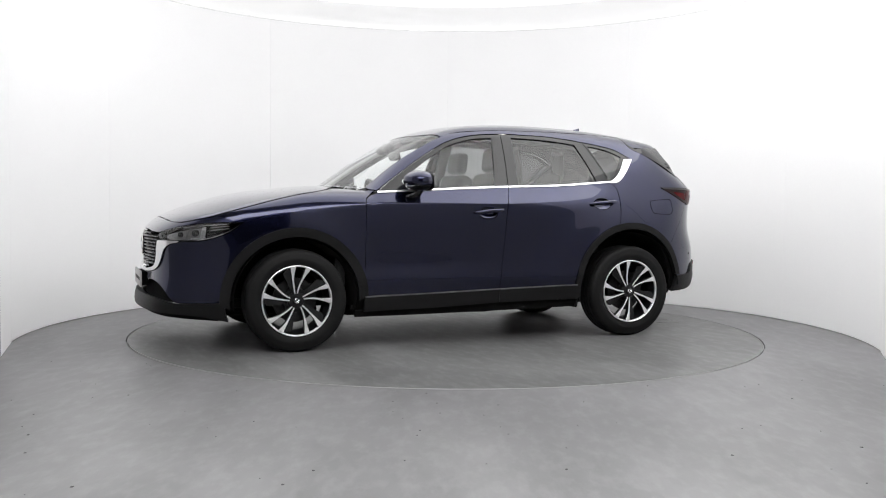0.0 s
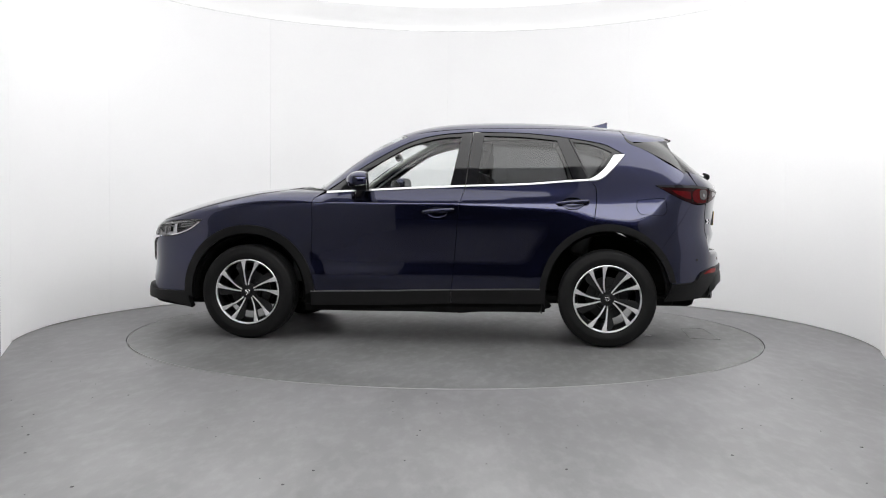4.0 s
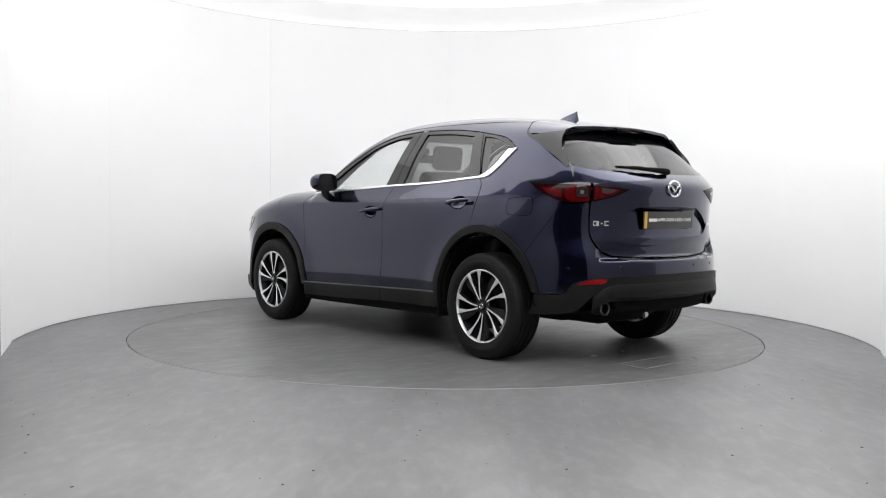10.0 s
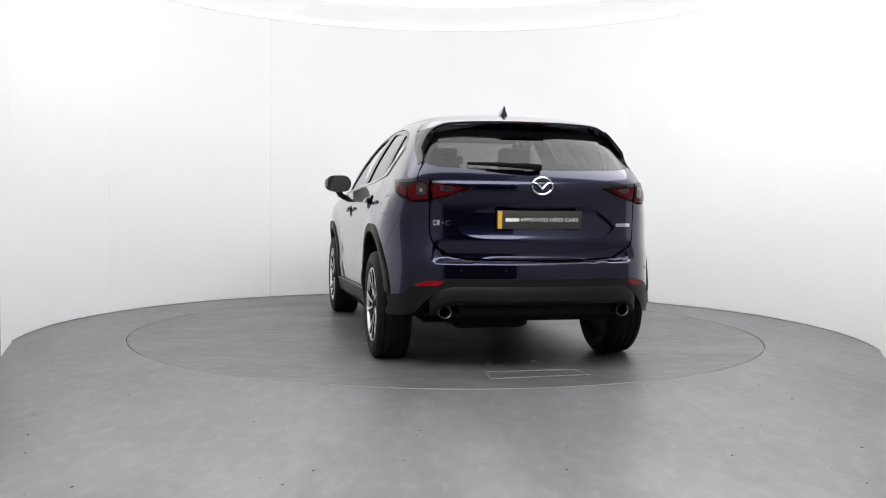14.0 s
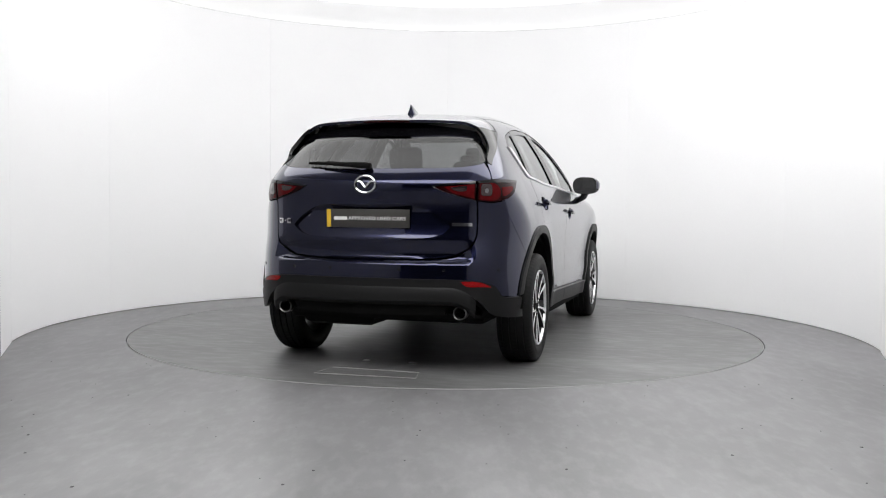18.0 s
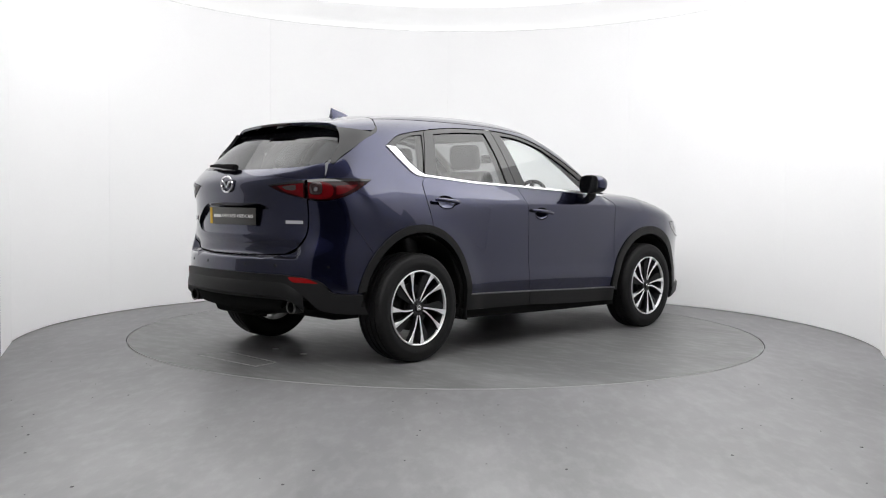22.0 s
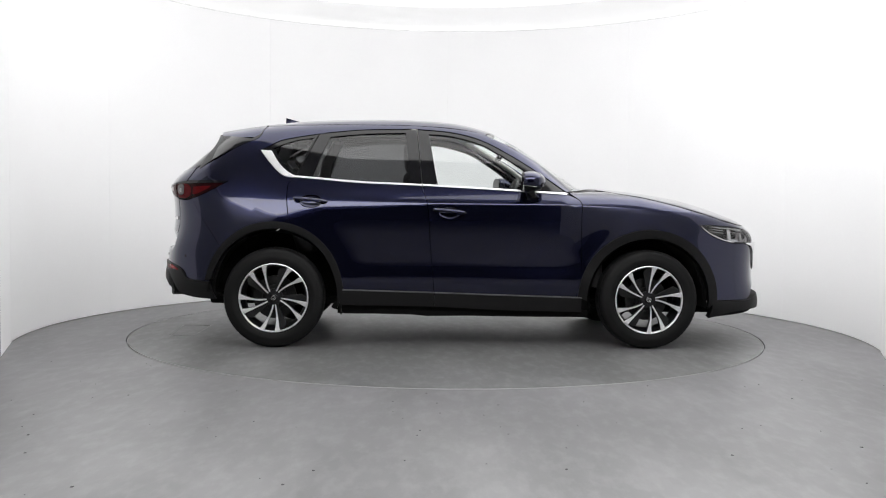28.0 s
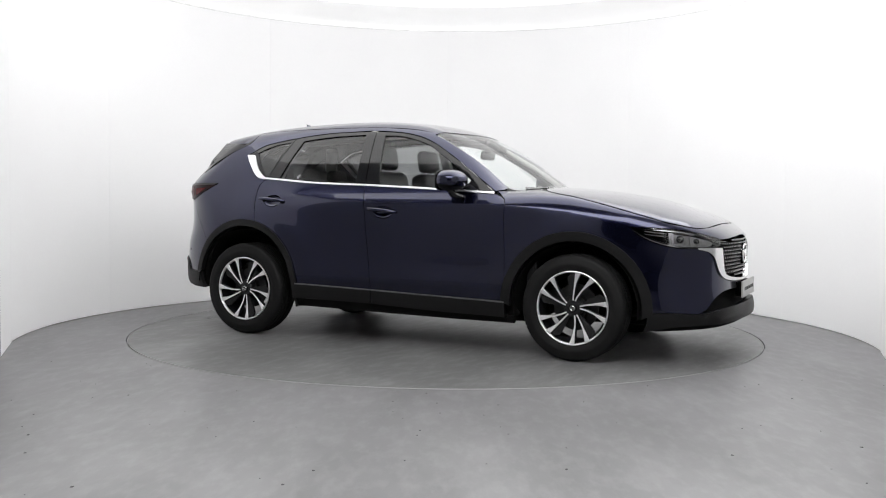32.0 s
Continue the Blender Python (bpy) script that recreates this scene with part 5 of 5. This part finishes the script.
    # roof antenna
    pts = [(-1.374, 1.711), (-1.36, 1.706), (-1.32, 1.695), (-1.27, 1.682), (-1.215, 1.664)]
    bm = bmesh.new()
    cols = []
    for k, (x, z) in enumerate(pts):
        base = float(ROOF(x)) - 0.004
        w = 0.034 * (1 - 0.75 * abs(k - 1.2) / 3.2)
        h = max(0.004, z + 0.002 - base)
        cols.append([bm.verts.new(v) for v in ((x, -w, base), (x, -w * 0.35, base + h * 0.6), (x, -0.003, base + h), (x, 0.003, base + h), (x, w * 0.35, base + h * 0.6), (x, w, base))])
    for a, b in zip(cols, cols[1:]):
        for i in range(5):
            bm.faces.new((a[i], a[i + 1], b[i + 1], b[i]))
    bm.faces.new(cols[0])
    bm.faces.new(cols[-1])
    bmesh.ops.recalc_face_normals(bm, faces=bm.faces)
    part("antenna", bm, PAINT, car, "navy shark fin antenna", smooth=50)


def build_inside(car):
    """Cabin, liners and underbody, seen through the glass and below the sills."""
    # inner skins
    f_in, r_in = arch(1.35, 0.43, 0.43, 180, 0, 20), arch(-1.35, 0.44, 0.485, 180, 0, 20)
    low = loop([(-2.05, 0.34), (-2.05, 0.9), (-1.95, 1.05)], [(-1.95, 1.05), (-1.3, 1.18), (-0.3, 1.14), (0.75, 1.09)], [(0.75, 1.09), (1.2, 1.02), (1.6, 0.93)], [(1.6, 0.93), (1.95, 0.75), (2.0, 0.36)], [(2.0, 0.3), f_in[-1]], f_in[::-1], [f_in[0], (0.8, 0.24), (-0.8, 0.24), r_in[-1]], r_in[::-1], [r_in[0], (-2.05, 0.34)])
    pair("inner_skin", side_chart, low, DARK, car, off=-0.05, depth=0.02, step=0.06)
    half = loop([(0.22, 0.0), (0.19, 0.3), (0.1, 0.52)], [(0.1, 0.52), (-0.7, 0.5), (-1.5, 0.49)], [(-1.5, 0.49), (-1.62, 0.3), (-1.65, 0.0)])
    panel("headliner", top_chart, half + [(u, -v) for u, v in half[::-1] if abs(v) > 1e-6], LINER, car, off=-0.04, depth=0.01, step=0.08, label="pale grey cloth headliner")
    # inner pillars in pale trim
    for pts, w in ((((0.78, 0.68, 1.14), (0.5, 0.625, 1.34), (0.3, 0.585, 1.46), (0.1, 0.53, 1.56)), 0.035), (((-0.31, 0.77, 1.12), (-0.33, 0.69, 1.3), (-0.35, 0.55, 1.58)), 0.05), (((-1.15, 0.76, 1.15), (-1.1, 0.66, 1.38), (-1.0, 0.55, 1.55)), 0.05), (((-1.5, 0.66, 1.2), (-1.5, 0.58, 1.36), (-1.42, 0.48, 1.51)), 0.055)):
        a = part("pillar_trim", tube(pts, w, 10, squash=0.6), LINER, car)
        mirrored(a)
    bm = box((3.7, 1.3, 0.06), (0.0, 0, 0.32), 0.02)
    box((1.75, 1.46, 0.06), (0.0, 0, 0.255), 0.025, bm=bm)
    box((1.15, 1.2, 0.05), (0.35, 0, 0.225), 0.02, 3, (0, -0.6, 0), bm=bm)
    box((0.5, 1.1, 0.06), (-0.45, 0, 0.235), 0.025, 3, (0, 5, 0), bm=bm)
    box((0.9, 1.0, 0.06), (1.55, 0, 0.25), 0.03, bm=bm)
    box((0.36, 0.5, 0.14), (-1.85, 0.25, 0.34), 0.05, bm=bm)
    tube([(0.6, -0.1, 0.25), (-0.6, -0.12, 0.24), (-1.1, -0.3, 0.3), (-1.75, -0.45, 0.33)], 0.035, 12, bm)
    part("underbody", bm, DARK, car, "black underbody and exhaust tunnel")
    part("cabin_floor", box((1.7, 1.56, 0.04), (-0.05, 0, 0.36), 0.01), DASH, car)
    part("engine_bulkhead", box((0.08, 1.5, 0.62), (1.0, 0, 0.74), 0.02), DASH, car)
    part("luggage_floor", box((0.75, 0.96, 0.04), (-1.6, 0, 0.72), 0.01), DASH, car)
    part("engine_block", box((1.0, 0.96, 0.45), (1.55, 0, 0.62), 0.05), DARK, car)
    for s in (1, -1):
        part("rear_axle", tube([(-1.35, 0.1 * s, 0.33), (-1.35, 0.72 * s, 0.35)], 0.045, 12), DARK, car)
        part("front_axle", tube([(1.35, 0.1 * s, 0.32), (1.35, 0.72 * s, 0.35)], 0.04, 12), DARK, car)
        part("spring", tube([(-1.25, 0.5 * s, 0.28), (-1.25, 0.5 * s, 0.6)], 0.06, 12), DARK, car)
    # dash, wheel, mirror
    bm = box((0.42, 1.42, 0.24), (0.86, 0, 0.98), 0.08, 4)
    box((0.3, 0.34, 0.08), (0.78, -0.37, 1.1), 0.04, 3, bm=bm)
    part("dashboard", bm, DASH, car, "charcoal dashboard")
    part("display", box((0.02, 0.28, 0.09), (0.72, 0.02, 1.13), 0.008, 2, (0, -12, 0)), GLOSS, car, "black centre display")
    bm = bmesh.new()
    m = pose(0.37, -0.37, 1.06, 0, -66, 0)
    ring = [m @ Vector((0.185 * math.cos(a), 0.185 * math.sin(a), 0)) for a in (2 * math.pi * i / 28 for i in range(29))]
    tube(ring, 0.016, 8, bm)
    wheel = part("steering_wheel", bm, CLOTH, car, "black leather steering wheel")
    bm = tube([m @ Vector((0, 0, 0)), m @ Vector((0, 0, 0.0)) + Vector((0.3, 0, -0.12))], 0.045, 12)
    for a in (0, 180, 270):
        tube([m @ Vector((0, 0, 0)), m @ Vector((0.18 * math.cos(radians(a + 90)), 0.18 * math.sin(radians(a + 90)), 0))], 0.02, 8, bm)
    part("steering_boss", bm, DASH, wheel)
    part("inside_mirror", box((0.035, 0.24, 0.07), (0.34, 0, 1.42), 0.02, 3, (0, 10, 0)), GLOSS, car, "black inside mirror")
    part("camera_pod", box((0.12, 0.16, 0.06), (0.42, 0, 1.475), 0.025, 3, (0, 30, 0)), DASH, car)
    part("console", box((1.0, 0.24, 0.28), (0.15, 0, 0.56), 0.05, 3), DASH, car)
    # seats
    for y in (0.37, -0.37):
        seat = part("front_seat", box((0.52, 0.5, 0.17), (0.02, y, 0.64), 0.06, 4, (0, -8, 0)), CLOTH, car, "black leather front seat")
        part("backrest", box((0.15, 0.48, 0.62), (-0.3, y, 0.98), 0.06, 4, (0, -14, 0)), CLOTH, seat)
        part("headrest", box((0.1, 0.27, 0.19), (-0.375, y, 1.39), 0.045, 4, (0, -8, 0)), CLOTH, seat)
        for d in (0.06, -0.06):
            part("headrest_post", tube([(-0.36, y + d, 1.2), (-0.37, y + d, 1.36)], 0.006, 8), SATIN, seat)
    bench = part("rear_seat", box((0.46, 1.3, 0.18), (-0.72, 0, 0.62), 0.06, 4, (0, -6, 0)), CLOTH, car, "black leather rear bench")
    for y, w in ((0.42, 0.46), (0.0, 0.36), (-0.42, 0.46)):
        part("backrest", box((0.15, w, 0.6), (-1.22, y, 0.94), 0.05, 4, (0, -18, 0)), CLOTH, bench)
        part("headrest", box((0.09, 0.25 if y else 0.2, 0.15 if y else 0.1), (-1.33, y, 1.25 if y else 1.2), 0.04, 4, (0, -10, 0)), CLOTH, bench)
    part("parcel_cover", box((0.42, 1.2, 0.02), (-1.62, 0, 1.14), 0.008), DASH, car)


def build_mirrors(car):
    """Door mirrors: painted cap, black lower shell and foot, silvered glass."""
    bm = bmesh.new()
    bmesh.ops.create_uvsphere(bm, u_segments=32, v_segments=20, radius=1)
    for v in bm.verts:
        c = v.co
        for k in range(3):
            c[k] = math.copysign(abs(c[k]) ** 0.62, c[k])
        c.normalize()
        c *= 1 / max(abs(c.x) ** 2.5 + abs(c.y) ** 2.5 + abs(c.z) ** 2.5, 1e-6) ** (1 / 2.5)
    bmesh.ops.transform(bm, matrix=Matrix.Diagonal((0.118, 0.112, 0.078, 1)), verts=bm.verts)
    for v in bm.verts:
        f = (v.co.y + 0.108) / 0.216
        v.co.x *= 1.0 - 0.25 * f
        v.co.z *= 1.0 - 0.3 * max(0.0, v.co.x / 0.118) ** 2
        v.co.z *= 1.0 - 0.12 * f
        if v.co.x < -0.045:
            v.co.x = -0.045
    shell = bm.copy()
    bmesh.ops.bisect_plane(bm, geom=bm.verts[:] + bm.edges[:] + bm.faces[:], plane_co=(0, 0, -0.03), plane_no=(0.1, 0, 1), clear_inner=True)
    bmesh.ops.bisect_plane(shell, geom=shell.verts[:] + shell.edges[:] + shell.faces[:], plane_co=(0, 0, -0.036), plane_no=(0.1, 0, 1), clear_outer=True)
    m = pose(0.472, 0.957, 1.203, 0, 0, 10)
    for b in (bm, shell):
        bmesh.ops.transform(b, matrix=m, verts=b.verts)
    cap = part("door_mirror", bm, PAINT, car, "navy door mirror with black foot")
    part("lower_shell", shell, CLAD, cap)
    part("mirror_rim", plate_shape([(x * 1.0, z) for x, z in oval(0, 0, 0.1, 0.07, 36, 3.5)], 0.014, m @ pose(-0.048, 0.004, -0.002, 4, 0, 90), 0.004), GLOSS, cap)
    part("mirror_glass", plate_shape([(x, z) for x, z in oval(0, 0, 0.08, 0.051, 36, 3.5)], 0.003, m @ pose(-0.059, 0.004, -0.003, 4, 0, 90)), material("mirror_silver", (0.75, 0.78, 0.8), 0.02, 1.0), cap, "silvered mirror glass")
    foot = tube([(0.46, 0.955, 1.145), (0.48, 0.93, 1.105), (0.5, 0.89, 1.085), (0.505, 0.85, 1.08)], [0.035, 0.04, 0.045, 0.05], 14, squash=0.55)
    part("mirror_foot", foot, GLOSS, cap)
    twin_tree(cap, car)


def build_wheels(car):
    """Ten-spoke two-tone alloys on black tyres; brakes behind."""
    R, RIM, WID = 0.358, 0.2465, 0.232
    h = WID / 2
    tread = [(R - 0.012, h - 0.012), (R - 0.004, h - 0.024)]
    for g in (0.068, 0.022, -0.022, -0.068):
        tread += [(R, g + 0.006), (R - 0.008, g + 0.0045), (R - 0.008, g - 0.0045), (R, g - 0.006)]
    tread += [(R - 0.004, -h + 0.024), (R - 0.012, -h + 0.012)]
    profile = [(RIM - 0.004, h - 0.028), (RIM + 0.003, h - 0.012), (RIM + 0.012, h - 0.008), (RIM + 0.035, h - 0.001), (RIM + 0.055, h + 0.001), (RIM + 0.058, h - 0.0005), (RIM + 0.075, h - 0.001), (R - 0.022, h - 0.006)] + tread + [(R - 0.022, -h + 0.006), (RIM + 0.055, -h), (RIM + 0.012, -h + 0.008), (RIM - 0.004, -h + 0.028)]
    tyre_bm = lathe(profile, 288, closed=True)
    # cross cuts in the shoulders and the ribs
    for v in tyre_bm.verts:
        r = math.hypot(v.co.x, v.co.z)
        k = round(math.degrees(math.atan2(v.co.x, v.co.z)) / 1.25)
        outer = abs(v.co.y) > h - 0.026 and r > R - 0.016
        if (outer and k % 4 == 0) or (r > R - 0.001 and (k + (2 if abs(v.co.y) < 0.05 else 0)) % 4 == 0):
            f = (r - (0.0025 if outer else 0.002)) / r
            v.co.x, v.co.z = v.co.x * f, v.co.z * f
    rim_bm = lathe([(RIM + 0.001, h - 0.014), (RIM + 0.0005, h - 0.008), (RIM - 0.004, h - 0.006), (RIM - 0.0095, h - 0.011), (RIM - 0.012, h - 0.024), (RIM - 0.03, h - 0.06), (RIM - 0.035, -0.02), (RIM - 0.022, -h + 0.03), (RIM, -h + 0.02), (RIM + 0.001, -h + 0.03)], 96, closed=True)
    for f in rim_bm.faces:
        if f.calc_center_median().y < h - 0.02:
            f.material_index = 1

    def sweep(t):
        """How far a twin leans round the hub, and half its spread, in degrees."""
        return 11.0 * (1 - t) ** 1.2, 9.0 + 5.7 * t

    def spoke(sgn):
        """One slim blade of a twin from the hub to the rim: bright face that broadens at its end, dark flanks."""
        bm = bmesh.new()
        rows = []
        for i in range(13):
            t = i / 12
            r = 0.05 + (RIM - 0.011 - 0.05) * t
            lean, spread = sweep(t)
            a = radians(lean + sgn * spread)
            w = 0.0095 + 0.007 * t + 0.022 * max(0.0, (t - 0.5) / 0.5) ** 1.6
            y = h - 0.006 - 0.017 * (1 - t) ** 1.4 - 0.004 * math.sin(math.pi * t)
            c = Vector((r * math.sin(a), 0, r * math.cos(a)))
            side = Vector((math.cos(a), 0, -math.sin(a))) * (w / 2)
            # the broad end grows towards the wide opening
            c = c + side.normalized() * (-sgn * 0.3 * max(0.0, w - 0.0165))
            rows.append([bm.verts.new(p) for p in (c - side * 1.15 + Vector((0, y - 0.035, 0)), c - side + Vector((0, y - 0.002, 0)), c - side * 0.86 + Vector((0, y, 0)), c + side * 0.86 + Vector((0, y, 0)), c + side + Vector((0, y - 0.002, 0)), c + side * 1.15 + Vector((0, y - 0.035, 0)))])
        for p, q in zip(rows, rows[1:]):
            for i in range(6):
                bm.faces.new((p[i], p[(i + 1) % 6], q[(i + 1) % 6], q[i])).material_index = 0 if i in (1, 2, 3) else 1
        bm.faces.new(rows[0])
        bm.faces.new(rows[-1])
        bmesh.ops.recalc_face_normals(bm, faces=bm.faces)
        me = bpy.data.meshes.new("spoke")
        bm.to_mesh(me)
        bm.free()
        me.materials.append(MACHINED)
        me.materials.append(ALLOY_DARK)
        return me

    # a flat dark paddle beside the leading blade of each twin
    webs = bmesh.new()
    rows = []
    for i in range(9):
        t = i / 8
        r = 0.056 + (RIM - 0.056 - 0.016) * t
        lean, spread = sweep(t)
        wide = 15.0 + 4.0 * t - 9.0 * max(0.0, (t - 0.8) / 0.2) ** 2
        a, b = radians(lean + spread), radians(lean + spread + wide)
        y = h - 0.02 - 0.014 * (1 - t)
        rows.append([webs.verts.new(p) for p in ((r * math.sin(a), y, r * math.cos(a)), (r * math.sin(b) * 0.999, y - 0.002, r * math.cos(b)), (r * math.sin(b), y - 0.02, r * math.cos(b)), (r * math.sin(a), y - 0.02, r * math.cos(a)))])
    for p, q in zip(rows, rows[1:]):
        for i in range(4):
            webs.faces.new((p[i], p[(i + 1) % 4], q[(i + 1) % 4], q[i]))
    webs.faces.new(rows[0])
    webs.faces.new(rows[-1])
    bmesh.ops.recalc_face_normals(webs, faces=webs.faces)

    first = part("wheel", rim_bm, [MACHINED, ALLOY_DARK], car, "two-tone machined and black ten-spoke alloy wheel")
    part("tyre", tyre_bm, RUBBER, first, "black road tyre with straight grooves", smooth=45)
    web = None
    for k in range(5):
        a = 72 * k
        turn = pose(0, 0, 0, 0, a, 0)
        if k == 0:
            meshes = (spoke(1), spoke(-1))
            web = part("spoke_web", webs, PADDLE, first, "flat dark grey paddle beside a spoke")
        else:
            hang("spoke_web", web.data, first, web["label"]).matrix_basis = turn
        for me in meshes:
            hang("spoke", me, first).matrix_basis = turn
    hubm = lathe([(0.062, -0.02), (0.062, h - 0.034), (0.055, h - 0.026), (0.036, h - 0.024), (0, h - 0.024)], 40)
    part("hub", hubm, ALLOY_DARK, first)
    part("centre_cap", lathe([(0.029, h - 0.03), (0.029, h - 0.018), (0.026, h - 0.015), (0, h - 0.014)], 32), GLOSS, first, "gloss black centre cap")
    bm = tube([(0.017 * math.cos(t), h - 0.0135, 0.014 * math.sin(t)) for t in (2 * math.pi * i / 20 for i in range(21))], 0.0022, 6)
    tube([(-0.013, h - 0.0135, 0.005), (0, h - 0.0135, -0.006), (0.013, h - 0.0135, 0.005)], 0.002, 6, bm)
    part("cap_emblem", bm, CHROME, first)
    for k in range(5):
        a = radians(72 * k + 36)
        part("wheel_nut", lathe([(0.0078, h - 0.05), (0.0078, h - 0.019), (0.005, h - 0.016), (0, h - 0.016)], 6, pose(0.0565 * math.sin(a), 0, 0.0565 * math.cos(a))), STEEL, first, smooth=0)
    part("brake_disc", lathe([(0.155, 0.0), (0.155, 0.02), (0.09, 0.022), (0.085, 0.05), (0, 0.05)], 48), STEEL, first)
    wheels = {}
    pose_l = {(1.35, 0.805): -6, (-1.35, 0.797): 18, (1.35, -0.805): -22, (-1.35, -0.797): 29.5}
    kids = list(first.children)
    for (x, y), spin in pose_l.items():
        m = pose(x, y, 0.357, 0, 0, 0 if y > 0 else 180) @ pose(0, 0, 0, 0, spin, 0)
        if (x, y) == (1.35, 0.805):
            first.matrix_basis = m
        else:
            w = hang("wheel", first.data, car, first["label"])
            w.matrix_basis = m
            for k in kids:
                c = hang(k.name.split(".")[0], k.data, w)
                c.matrix_basis = k.matrix_basis
                if k.get("label"):
                    c["label"] = k["label"]
        s = 1 if y > 0 else -1
        bm = box((0.09, 0.1, 0.2), (x - 0.14, s * 0.75, 0.39), 0.03, 3, (0, -20, 0))
        part("brake_caliper", bm, CLAD, car)
        # wheel house liner
        rr = 0.43 if x > 0 else 0.47
        bm = bmesh.new()
        rows = []
        for i in range(25):
            a = radians((-8 if x > 0 else 2) + ((196 if x > 0 else 173) * i / 24))
            rows.append([bm.verts.new((x + rr * math.cos(a), s * yy, 0.355 + rr * math.sin(a))) for yy in (0.885, 0.5)])
        for p, q in zip(rows, rows[1:]):
            bm.faces.new((p[0], p[1], q[1], q[0]))
        bm.faces.new([r[1] for r in rows])
        part("wheel_house", bm, DARK, car, "black wheel house liner")
    # flaps
    for s in (1, -1):
        part("mud_flap", box((0.012, 0.12, 0.07), (-0.875, s * 0.82, 0.272), 0.004, 1, (0, -6, 0)), CLAD, car, "small black flap before the rear wheel")


def build_car():
    car = tagged(new("car"), "dark navy blue five-door family SUV with black cladding on the turntable", "car")
    build_shell(car)
    build_inside(car)
    build_mirrors(car)
    build_wheels(car)
    return car


def motions(table, car):
    """The disc and the car on it turn together at an even pace."""
    rows_table, rows_car = [], []
    for i in range(65):
        t = SECONDS * i / 64
        turn = pose(0, 0, 0, 0, 0, START + RATE * t)
        rows_table.append((t, turn))
        rows_car.append((t, turn @ Matrix.Translation(-AXIS)))
    walk(table, rows_table)
    walk(car, rows_car)


build_room()
build_specks()
TURNTABLE = build_turntable()
CAR = build_car()
motions(TURNTABLE, CAR)
